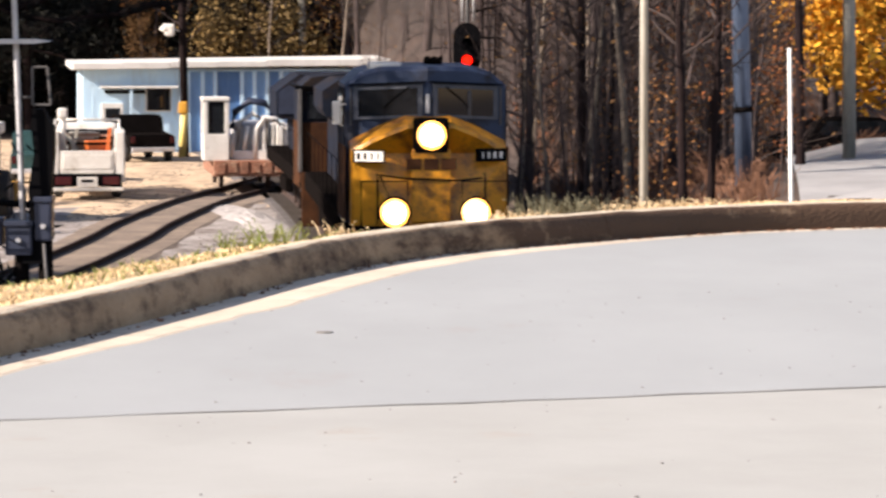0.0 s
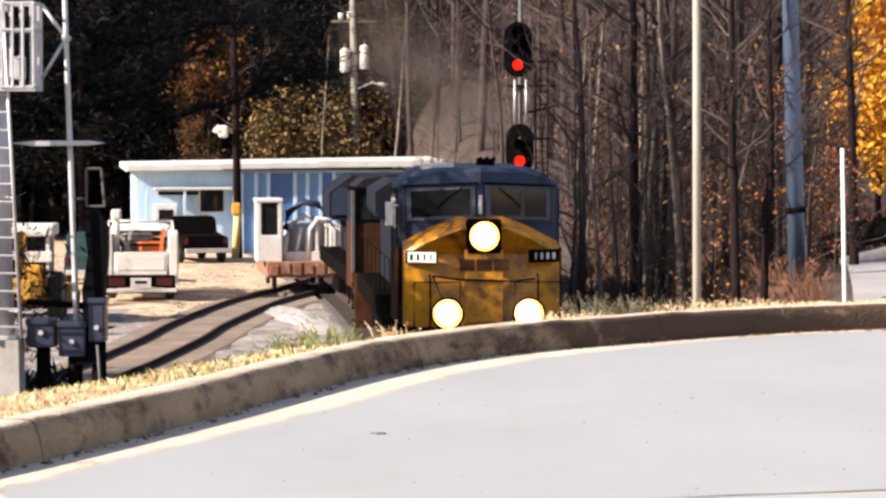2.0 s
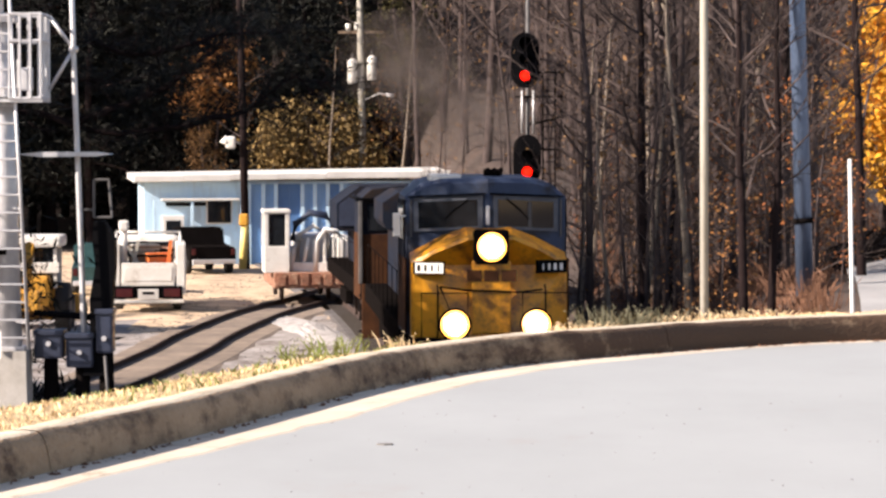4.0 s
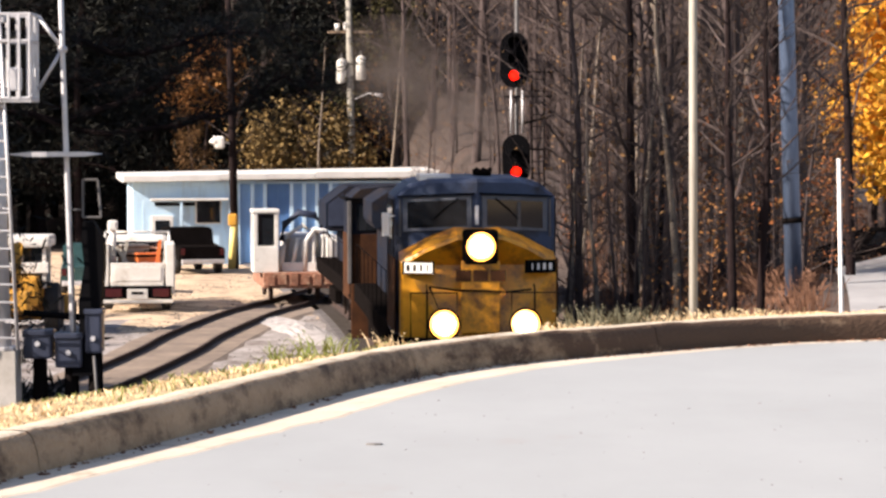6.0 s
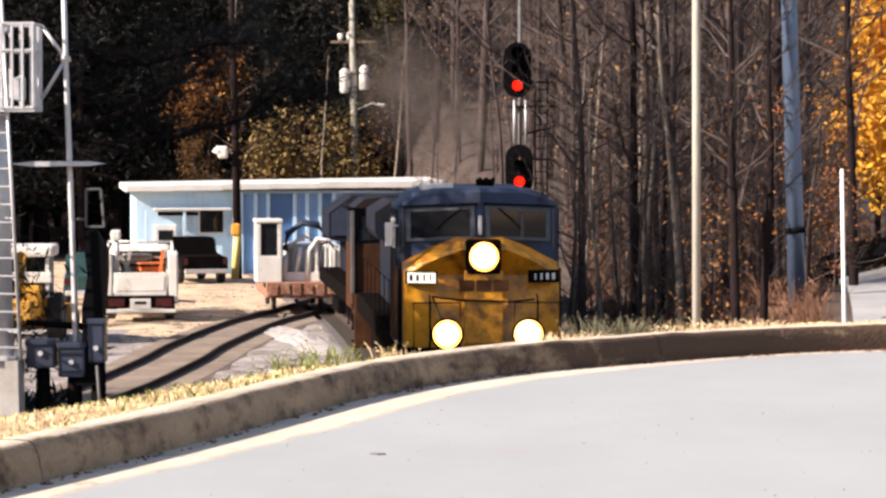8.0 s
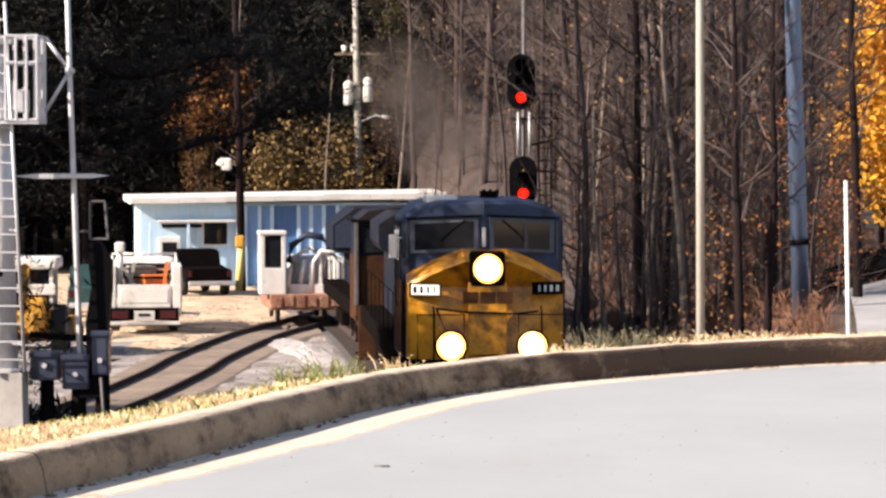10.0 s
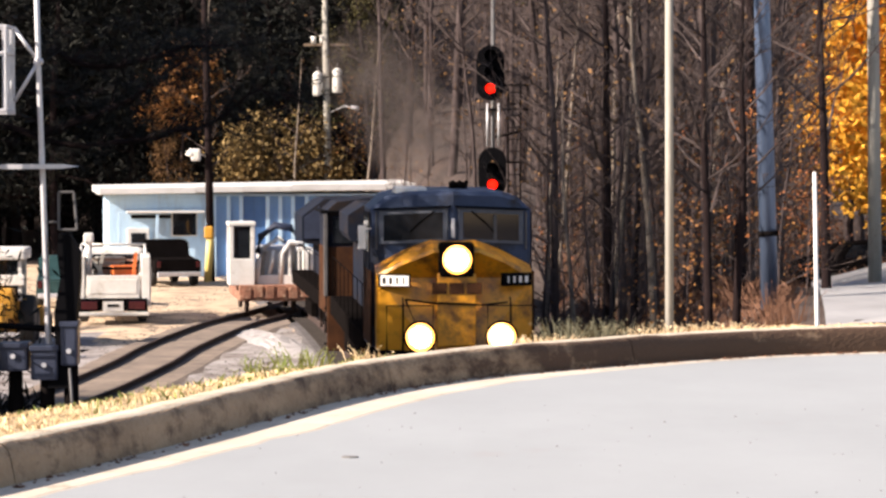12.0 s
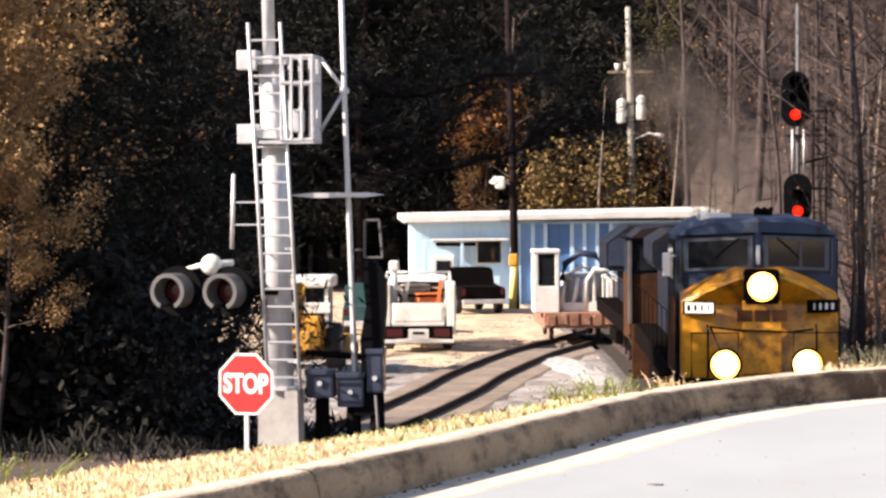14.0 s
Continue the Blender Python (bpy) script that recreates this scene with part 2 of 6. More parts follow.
def box(bm, x0, x1, y0, y1, z0, z1, bevel=0.0, m=None):
    vs = [bm.verts.new((x, y, z)) for x in (x0, x1) for y in (y0, y1) for z in (z0, z1)]
    fs = [bm.faces.new([vs[i] for i in q]) for q in ((0, 1, 3, 2), (4, 6, 7, 5), (0, 4, 5, 1), (2, 3, 7, 6), (0, 2, 6, 4), (1, 5, 7, 3))]
    if bevel:
        es = list({e for f in fs for e in f.edges})
        got = bmesh.ops.bevel(bm, geom=es, offset=bevel, segments=2, affect='EDGES', profile=0.6)
        vs = list({v for f in got["faces"] for v in f.verts} | {v for v in vs if v.is_valid})
    if m is not None:
        bmesh.ops.transform(bm, matrix=m, verts=vs)
    return bm


def tube(bm, points, radii, sides=10, caps=True):
    """A round bar through the points, with a radius at each."""
    pts = [Vector(p) for p in points]
    if not isinstance(radii, (list, tuple)):
        radii = [radii] * len(pts)
    rings = []
    for i, p in enumerate(pts):
        d = (pts[min(i + 1, len(pts) - 1)] - pts[max(i - 1, 0)]).normalized()
        u = d.orthogonal().normalized() if abs(d.z) < 0.95 else d.cross(Vector((0, 1, 0))).normalized()
        v = d.cross(u)
        rings.append([bm.verts.new(p + (u * math.cos(a) + v * math.sin(a)) * radii[i])
                      for a in [2 * math.pi * k / sides for k in range(sides)]])
    for a, b in zip(rings, rings[1:]):
        for k in range(sides):
            f = bm.faces.new((a[k], a[(k + 1) % sides], b[(k + 1) % sides], b[k]))
            f.smooth = sides > 6
    if caps:
        bm.faces.new(rings[0][::-1])
        bm.faces.new(rings[-1])
    return bm


def prism(bm, outline, y0, y1):
    """An outline of (x, z) points drawn out from y0 to y1."""
    a = [bm.verts.new((x, y0, z)) for x, z in outline]
    b = [bm.verts.new((x, y1, z)) for x, z in outline]
    n = len(a)
    bm.faces.new(a)
    bm.faces.new(b[::-1])
    for i in range(n):
        bm.faces.new((a[i], b[i], b[(i + 1) % n], a[(i + 1) % n]))
    return bm


def loft(bm, rings):
    """Closed rings of points, each joined to the next."""
    made = [[bm.verts.new(p) for p in r] for r in rings]
    n = len(made[0])
    for a, b in zip(made, made[1:]):
        for k in range(n):
            bm.faces.new((a[k], a[(k + 1) % n], b[(k + 1) % n], b[k]))
    bm.faces.new(made[0][::-1])
    bm.faces.new(made[-1])
    return bm


def mesh_of(name, bm, mat):
    bmesh.ops.recalc_face_normals(bm, faces=bm.faces)
    me = bpy.data.meshes.new(name)
    bm.to_mesh(me)
    bm.free()
    for m in mat if isinstance(mat, (list, tuple)) else (mat,):
        me.materials.append(m)
    return me


def part(name, bm, mat, parent, label="", kind=""):
    ob = new(name, mesh_of(name, bm, mat))
    ob.parent = parent
    return tagged(ob, label=label, kind=kind)


def thing(name, m, label, category, group="", kind=""):
    ob = new(name)
    ob.empty_display_size = 0.3
    ob.matrix_basis = m
    return tagged(ob, label, category, group, kind)


def single(name, bm, mat, label, category="", m=None, kind="", group=""):
    ob = new(name, mesh_of(name, bm, mat))
    if m is not None:
        ob.matrix_basis = m
    return tagged(ob, label, category, group, kind)


def wheel_part(parent, name, x, y, z, r, w, label=""):
    """A wheel whose axle runs along x: tyre with a rim under it."""
    bm = bm_new()
    tube(bm, [(x - w / 2, y, z), (x - w / 2 + 0.03, y, z), (x + w / 2 - 0.03, y, z), (x + w / 2, y, z)], [r * 0.93, r, r, r * 0.93], 20)
    ob = part(name, bm, RUBBER, parent, label)
    bm = bm_new()
    tube(bm, [(x - w / 2 - 0.012, y, z), (x + w / 2 + 0.012, y, z)], [r * 0.55, r * 0.55], 14)
    part("rim", bm, HOOD_GREY, ob)
    return ob


def smooth(a, b, v):
    t = np.clip((v - a) / (b - a), 0, 1)
    return t * t * (3 - 2 * t)

# ---- ground, road and kerb ----
KERB_POINTS = ((-7.6, -8.0), (-5.6, 0.0), (-3.9, 8.0), (-2.85, 13.2), (-2.12, 15.6), (-1.49, 17.7), (-0.66, 20.7), (0.06, 22.4), (0.9, 23.5),
               (2.23, 24.8), (3.5, 25.5), (6.0, 26.4), (12.0, 28.0), (30.0, 31.0), (70.0, 36.0))


def spline(points, step):
    out = []
    for i in range(len(points) - 1):
        p = [np.array(points[min(max(i + k, 0), len(points) - 1)], float) for k in (-1, 0, 1, 2)]
        n = max(2, int(np.linalg.norm(p[2] - p[1]) / step))
        for k in range(n):
            t = k / n
            out.append(0.5 * (2 * p[1] + (p[2] - p[0]) * t + (2 * p[0] - 5 * p[1] + 4 * p[2] - p[3]) * t * t
                              + (3 * p[1] - p[0] - 3 * p[2] + p[3]) * t ** 3))
    out.append(np.array(points[-1], float))
    return np.array(out)


EDGE = spline(KERB_POINTS, 0.3)
TANGENT = np.gradient(EDGE, axis=0)
TANGENT /= np.linalg.norm(TANGENT, axis=1)[:, None]
BACK = np.stack([-TANGENT[:, 1], TANGENT[:, 0]], 1)      # away from the road
TRACK = ((2.2, 36.0), (1.45, 44.0), (0.22, 60.0), (-1.45, 82.0), (-3.8, 106.0), (-8.5, 140.0), (-16.0, 180.0))
SIDING = ((-10.0, 58.0), (-8.4, 70.0), (-7.6, 81.0), (-7.35, 88.0), (-6.6, 98.0), (-5.7, 104.0), (-4.7, 112.0), (-4.2, 120.0))


def behind(x, y):
    """Distance from the kerb's face, positive behind it."""
    x, y = np.asarray(x, float), np.asarray(y, float)
    flat = np.stack([x.ravel(), y.ravel()], 1)
    out = np.empty(len(flat))
    for a in range(0, len(flat), 4000):
        d = flat[a:a + 4000, None, :] - EDGE[None]
        k = np.argmin((d ** 2).sum(2), 1)
        r = np.arange(len(k))
        side = (d[r, k] * BACK[k]).sum(1)
        dist = np.sqrt((d[r, k] ** 2).sum(1))
        out[a:a + 4000] = np.where(np.abs(side) < 0.5 * dist, np.sign(side) * dist, side)
    return out.reshape(x.shape)


def ground_z(x, y):
    x, y = np.asarray(x, float), np.asarray(y, float)
    s = behind(x, y)
    low = -4.15 + 0 * y
    bench = smooth(-4.2, -5.4, x) * smooth(52, 46, y)
    low = low + bench * 1.75
    low = low + smooth(-10.5, -15, x) * smooth(95, 75, y) * 1.2 * (1 - bench)
    w = smooth(2.7, 6.5, x + (y - 60) * 0.085)
    right = -1.4 - 1.8 * smooth(79, 88, y) * smooth(6.0, 8.0, x) * smooth(112, 100, y) + 8.0 * smooth(105, 190, y)
    right = right - 0.6 * smooth(11.4, 8.8, x) * smooth(62, 77, y) * smooth(100, 90, y)
    base = low * (1 - w) + right * w
    base = base + smooth(158, 240, y) * 17 + smooth(-26, -60, x) * 8
    lumps = 0.05 * np.sin(1.7 * x + 0.6 * y) * np.sin(0.9 * y - 0.4 * x) * smooth(3, 8, s)
    q = np.clip(s, 0, 40)
    ease = 1 - 0.70 * smooth(1.2, 3.2, x)
    z = 0.16 - (0.04 * q + (0.020 + 0.034 * smooth(17.6, 21.5, y)) * q * q) * ease
    k = 0.5
    z = base + np.where(z - base > k, z - base, k * np.exp(np.clip((z - base - k) / k, -30, 0))) + lumps
    return np.where(s < 0.19, -0.14, z)


def gz(x, y):
    return float(ground_z(np.array([x]), np.array([y]))[0])


def build_ground():
    xs = np.unique(np.concatenate([np.array([-3000, -900, -300, -150, -100]), np.arange(-80, -10, 3.0), np.arange(-10, 13, 0.22),
                                   np.arange(13, 80, 3.0), np.array([100, 150, 300, 900, 3000])]))
    ys = np.unique(np.concatenate([np.array([-3000, -900, -300, -100, -40, -20, -8]), np.arange(-2, 12, 1.0), np.arange(12, 34, 0.22), np.arange(34, 120, 1.5),
                                   np.arange(120, 260, 4.0), np.array([280, 330, 450, 900, 3000])]))
    gx, gy = np.meshgrid(xs, ys, indexing="ij")
    z = ground_z(gx, gy)
    nx, ny = gx.shape
    verts = np.stack([gx, gy, z], 2).reshape(-1, 3)
    i = np.arange(nx * ny).reshape(nx, ny)
    faces = np.stack([i[:-1, :-1], i[1:, :-1], i[1:, 1:], i[:-1, 1:]], 2).reshape(-1, 4)
    me = bpy.data.meshes.new("ground")
    me.from_pydata(verts.tolist(), [], faces.tolist())
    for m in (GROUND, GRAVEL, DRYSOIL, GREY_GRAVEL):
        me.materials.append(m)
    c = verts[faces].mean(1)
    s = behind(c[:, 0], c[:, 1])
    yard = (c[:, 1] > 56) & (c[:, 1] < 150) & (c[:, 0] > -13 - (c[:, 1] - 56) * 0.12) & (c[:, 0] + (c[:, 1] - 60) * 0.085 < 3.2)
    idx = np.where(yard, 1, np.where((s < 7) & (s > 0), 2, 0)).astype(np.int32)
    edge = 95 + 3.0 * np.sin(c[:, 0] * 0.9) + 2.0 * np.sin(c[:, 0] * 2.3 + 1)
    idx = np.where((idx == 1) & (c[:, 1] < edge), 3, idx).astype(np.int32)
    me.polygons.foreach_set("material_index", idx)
    me.polygons.foreach_set("use_smooth", np.ones(len(faces), bool))
    tagged(new("ground", me), "brown leaf-strewn ground with tan gravel yard beyond the kerb", "ground", kind="structure")


def build_road():
    seam = [(-2.9, 13.1), (-1.7, 13.46), (0.2, 14.06), (2.1, 14.66), (6, 15.7), (20, 18), (70, 24)]
    far = [(p[0], p[1]) for p in EDGE if p[1] > 13.2]
    near = [(p[0], p[1]) for p in EDGE if p[1] < 13.1]
    for name, outline, mat, label in (("road", seam[::-1] + far, ASPHALT, "pale sunlit worn asphalt road surface"),
                                      ("pavement", near + seam + [(70, -8)], OLD_CONCRETE, "beige old concrete pavement in the road")):
        bm = bm_new()
        top = [bm.verts.new((x, y, 0)) for x, y in outline]
        low = [bm.verts.new((x, y, -0.12)) for x, y in outline]
        bm.faces.new(top)
        for k in range(len(top)):
            bm.faces.new((top[k], low[k], low[(k + 1) % len(top)], top[(k + 1) % len(top)]))
        bmesh.ops.triangulate(bm, faces=[f for f in bm.faces if len(f.verts) > 4])
        single(name, bm, mat, label, "road", kind="structure")
    bm = bm_new()
    rng = random.Random(4)
    pts = spline(seam[:6], 0.25)
    row = []
    for p in pts:
        w = 0.006 + 0.010 * rng.random()
        j = rng.uniform(-0.02, 0.02)
        row.append((bm.verts.new((p[0], p[1] - w + j, 0.004)), bm.verts.new((p[0], p[1] + w + j, 0.004))))
    for a, b in zip(row, row[1:]):
        bm.faces.new((a[0], b[0], b[1], a[1]))
    single("trim", bm, SEAM, "dark cracked joint between two pavings", "road joint", kind="structure")
    # gutter strip with an uneven edge
    bm = bm_new()
    row = []
    for p, n in zip(EDGE, BACK):
        w = 0.30 + 0.14 * math.exp(-((p[1] - 20) / 2.5) ** 2) + 0.75 * float(smooth(14.9, 13.4, p[1]))
        w *= float(smooth(25.6, 22.5, p[1])) * 0.9 + 0.1
        w += 0.05 * noise.noise(Vector((p[0] * 2, p[1] * 2, 0))) + 0.035 * noise.noise(Vector((p[0] * 9, p[1] * 9, 3)))
        row.append([bm.verts.new((p[0] - n[0] * q, p[1] - n[1] * q, z)) for q, z in ((-0.02, 0.007), (w * 0.6, 0.007), (w, 0.006), (w + 0.03, -0.001))])
    for a, b in zip(row, row[1:]):
        for k in range(3):
            bm.faces.new((a[k], b[k], b[k + 1], a[k + 1]))
    single("gutter", bm, GUTTER, "pale sandy concrete gutter along the kerb", "gutter", kind="structure")


def build_kerb():
    root = thing("kerb", pose(0, 0, 0), "weathered stained concrete kerb with painted shade, curving round the road", "kerb", kind="structure")
    profile = ((0.0, -0.1), (0.0, 0.0), (0.018, 0.11), (0.04, 0.175), (0.07, 0.2), (0.14, 0.208), (0.22, 0.206), (0.24, 0.19), (0.24, -0.1))
    rng = random.Random(8)
    lengths = np.concatenate([[0], np.cumsum(np.linalg.norm(np.diff(EDGE, axis=0), axis=1))])
    total, at = lengths[-1], 0.0
    while at < min(total, 75):
        end = at + 3.05
        q = np.linspace(at + 0.004, end - 0.004, 30)
        px, py = np.interp(q, lengths, EDGE[:, 0]), np.interp(q, lengths, EDGE[:, 1])
        nx, ny = np.interp(q, lengths, BACK[:, 0]), np.interp(q, lengths, BACK[:, 1])
        lift = rng.uniform(-0.003, 0.003)
        bm = bm_new()
        rings = []
        for k in range(len(q)):
            ring = []
            for o, z in profile:
                j = 0.006 * noise.noise(Vector((px[k] * 3, py[k] * 3, z * 9 + o * 5))) if 0 < z else 0
                # worn and chipped along the upper edge
                if 0.1 < z and o < 0.1:
                    j += 0.022 * max(0.0, noise.noise(Vector((px[k] * 2.3, py[k] * 2.3, 4))) - 0.1)
                ring.append((px[k] + nx[k] * (o + j), py[k] + ny[k] * (o + j), z + (lift + j if z > 0.1 else 0)))
            rings.append(ring)
        loft(bm, rings)
        bmesh.ops.delete(bm, geom=[f for f in bm.faces if len(f.verts) > 4], context='FACES_ONLY')
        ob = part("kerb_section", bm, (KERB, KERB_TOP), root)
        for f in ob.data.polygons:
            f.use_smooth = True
            # upward faces take the sunlit colour
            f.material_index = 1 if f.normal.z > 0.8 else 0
        at = end


def grass_blades(name, label, mat, count, seed, place, tall, wide=0.006):
    rng = random.Random(seed)
    xy = []
    while len(xy) < count:
        p = place(rng)
        if p:
            xy.append(p)
    zs = ground_z(np.array([p[0] for p in xy]), np.array([p[1] for p in xy]))
    verts, faces = [], []
    for (x, y), z in zip(xy, zs):
        h = tall * rng.uniform(0.35, 1.0) * (0.5 + 0.9 * abs(noise.noise(Vector((x * 1.3, y * 1.3, 2)))) * 1.6)
        a, lean = rng.uniform(0, 6.283), h * rng.uniform(0.2, 1.1)
        dx, dy = math.cos(a), math.sin(a)
        w = wide * rng.uniform(0.7, 1.6)
        n = len(verts)
        verts += [(x - dy * w, y + dx * w, z - 0.02), (x + dy * w, y - dx * w, z - 0.02), (x + dx * lean * 0.4 + dy * w * 0.7, y + dy * lean * 0.4 - dx * w * 0.7, z + h * 0.6),
                  (x + dx * lean, y + dy * lean, z + h)]
        faces += [(n, n + 1, n + 2), (n, n + 2, n + 3)]
    me = bpy.data.meshes.new(name)
    me.from_pydata(verts, [], faces)
    me.materials.append(mat)
    return tagged(new(name, me), label, "grass", kind="stuff")


def along(rng, lo, hi, s0, s1):
    k = rng.uniform(lo, hi)
    i = int(np.searchsorted(EDGE[:, 0], k))
    i = min(max(i, 0), len(EDGE) - 1)
    s = s0 + (s1 - s0) * rng.random() ** 1.3
    p = EDGE[i] + BACK[i] * s + TANGENT[i] * rng.uniform(-0.15, 0.15)
    return (float(p[0]), float(p[1]))


def build_verge():
    grass_blades("dry_grass", "short dry yellow grass on the verge behind the kerb", DRYGRASS, 62000, 11,
                 lambda r: along(r, -4.6, 4.5, 0.26, 4.6), 0.042, 0.0042)
    grass_blades("green_grass", "green weed tufts among dry grass", GREENGRASS, 700, 12,
                 lambda r: along(r, -1.4, 0.0, 0.4, 2.0) if r.random() < 0.4 else
                 (lambda q: q if noise.noise(Vector((q[0], q[1], 7))) > 0.15 else None)(along(r, -3.9, 0.5, 0.4, 2.4)), 0.07)


def loose_bits(name, label, category, mat, count, seed, place, size, z=0.004):
    """Flat curled leaves, crumbs and small stones lying about."""
    rng = random.Random(seed)
    verts, faces = [], []
    for _ in range(count):
        x, y = place(rng)
        s, a = size * rng.uniform(0.4, 1.4), rng.uniform(0, 6.283)
        c, d = math.cos(a) * s, math.sin(a) * s
        n = len(verts)
        h = s * rng.uniform(0.3, 0.9)
        verts += [(x - c, y - d, z), (x + d * 0.6, y - c * 0.6, z), (x + c, y + d, z), (x - d * 0.6, y + c * 0.6, z), (x + c * 0.2, y + d * 0.2, z + h)]
        faces += [(n, n + 1, n + 4), (n + 1, n + 2, n + 4), (n + 2, n + 3, n + 4), (n + 3, n, n + 4)]
    me = bpy.data.meshes.new(name)
    me.from_pydata(verts, [], faces)
    me.materials.append(mat)
    return tagged(new(name, me), label, category, kind="stuff")


def weed_clump(m, mat, label, seed, n, tall, spread, wide=0.008):
    rng = random.Random(seed)
    bm = bm_new()
    for _ in range(n):
        a, r = rng.uniform(0, 6.283), spread * rng.random() ** 0.7
        x, y, h = r * math.cos(a), r * math.sin(a), tall * rng.uniform(0.4, 1.0)
        lx, ly = x * (1 + rng.random()) + rng.uniform(-0.1, 0.1), y + rng.uniform(-0.2, 0.2)
        v = [bm.verts.new(q) for q in ((x - wide, y, -0.05), (x + wide, y, -0.05), ((x + lx) / 2 + wide, (y + ly) / 2, h * 0.6), ((x + lx) / 2 - wide, (y + ly) / 2, h * 0.6))]
        bm.faces.new(v)
        t = bm.verts.new((lx, ly, h))
        bm.faces.new((v[3], v[2], t))
        for _ in range(3):
            c = Vector((lx, ly, h)).lerp(Vector((x, y, 0)), rng.uniform(0, 0.6))
            d = Vector((rng.uniform(-1, 1), rng.uniform(-1, 1), rng.uniform(-0.3, 1))).normalized() * wide * rng.uniform(3, 8)
            e = d.orthogonal().normalized() * wide * 2
            bm.faces.new([bm.verts.new(c), bm.verts.new(c + d * 0.5 + e), bm.verts.new(c + d)])
    single("weed_clump", bm, mat, label, "weeds", m)


def build_tracks():
    for label, points, end in (("rusty main line rails on dark ties and ballast", TRACK, 99), ("rusty siding rails curving through the gravel yard", SIDING, 99)):
        line = spline(points, 0.6)
        tan = np.gradient(line, axis=0)
        tan /= np.linalg.norm(tan, axis=1)[:, None]
        nor = np.stack([tan[:, 1], -tan[:, 0]], 1)
        z = -3.95 + 0 * line[:, 1]
        root = thing("railway_track", pose(0, 0, 0), label, "railway track", kind="structure")
        bm = bm_new()
        loft(bm, [[(p[0] + n[0] * o, p[1] + n[1] * o, h + d) for o, d in ((-2.1, -0.35), (-1.5, -0.15), (1.5, -0.15), (2.1, -0.35))] for p, n, h in zip(line, nor, z)])
        buried = points is SIDING
        part("ballast_bed", bm, DIRT_BED if buried else BALLAST, root, "packed tan dirt and gravel" if buried else "grey stone ballast")
        for side in (-0.75, 0.75):
            bm = bm_new()
            prof = ((-0.07, -0.13), (-0.07, -0.12), (-0.012, -0.10), (-0.012, -0.04), (-0.036, -0.03), (-0.036, 0.0), (0.036, 0.0), (0.036, -0.03), (0.012, -0.04),
                    (0.012, -0.10), (0.07, -0.12), (0.07, -0.13))
            lift = -0.016 if points is SIDING else 0.0
            loft(bm, [[(p[0] + n[0] * (side + o), p[1] + n[1] * (side + o), h + d + lift) for o, d in prof] for p, n, h in zip(line, nor, z)])
            part("rail", bm, RAIL, root)
        bm = bm_new()
        box(bm, -1.3, 1.3, -0.11, 0.11, -0.27, -0.125, 0.012)
        tie = mesh_of("tie", bm, TIE)
        for k in range(0, 0 if points is SIDING else len(line)):
            ob = new("tie", tie)
            ob.parent = root
            ob.matrix_basis = pose(line[k, 0], line[k, 1], z[k], 0, 0, math.degrees(math.atan2(nor[k, 1], nor[k, 0])))
    # pale side road on the right
    bm = bm_new()
    outline = [(5.7, 47.5), (14, 49.5), (40, 52), (60, 70), (40, 76), (14, 78.5), (9.2, 78), (7.4, 63)]
    rows = [[(a[0] + (b[0] - a[0]) * t, a[1] + (b[1] - a[1]) * t) for t in np.linspace(0, 1, 24)]
            for a, b in [((5.7 + 3.2 * u, 47.5 + 31 * u), (46 + 4 * u, 50 + 30 * u)) for u in np.linspace(0, 1, 20)]]
    grid = [[bm.verts.new((x, y, gz(x, y) + 0.16)) for x, y in r] for r in rows]
    for a, b in zip(grid, grid[1:]):
        for k in range(len(a) - 1):
            bm.faces.new((a[k], a[k + 1], b[k + 1], b[k]))
    single("side_road", bm, ROAD_FAR, "pale grey asphalt side road past the trees", "road", kind="structure")


def build_brush():
    """Dry brown weeds and fallen twigs under the trees."""
    def where(r):
        y = r.uniform(40, 112)
        x = r.uniform(2.2, 9.5) * max(1.0, y / 64)
        if x + (y - 60) * 0.085 < 2.6 or (x > 5.2 + (y - 47) * 0.1 and 46 < y < 80):
            return None
        return (x, y)
    tagged(grass_blades("brush", "tangled dry brown weeds and twigs under the trees", BRUSH, 42000, 31, where, 0.34, 0.006), category="brush")
    def left(r):
        y = r.uniform(44, 70)
        x = r.uniform(-16, -7.6)
        return (x, y) if x < -7.4 - (y - 44) * 0.05 else None
    # near-black leaf colour stands for the shade over these weeds
    tagged(grass_blades("brush", "tangled weeds in near-black shade colour at the edge of the wood", LEAF_SHADED, 12000, 32, left, 0.38, 0.007), category="brush")


BRUSH = material("dry_brown_brush", (0.25, 0.125, 0.075), (0.11, 0.058, 0.038), 0.9, scale=0.8, fine=6, bump=0, island=0.5, spec=0.2)
DIRT_BED = material("packed_brown_dirt", (0.27, 0.21, 0.16), (0.13, 0.10, 0.08), 0.95, scale=1.1, fine=8, bump=0.8, mix=0.8)
DRYSOIL = material("dry_sandy_soil", (0.44, 0.33, 0.19), (0.32, 0.235, 0.125), 0.95, scale=1.5, fine=18, bump=0.5)
build_ground()
build_road()
build_kerb()
build_tracks()
build_verge()
build_brush()

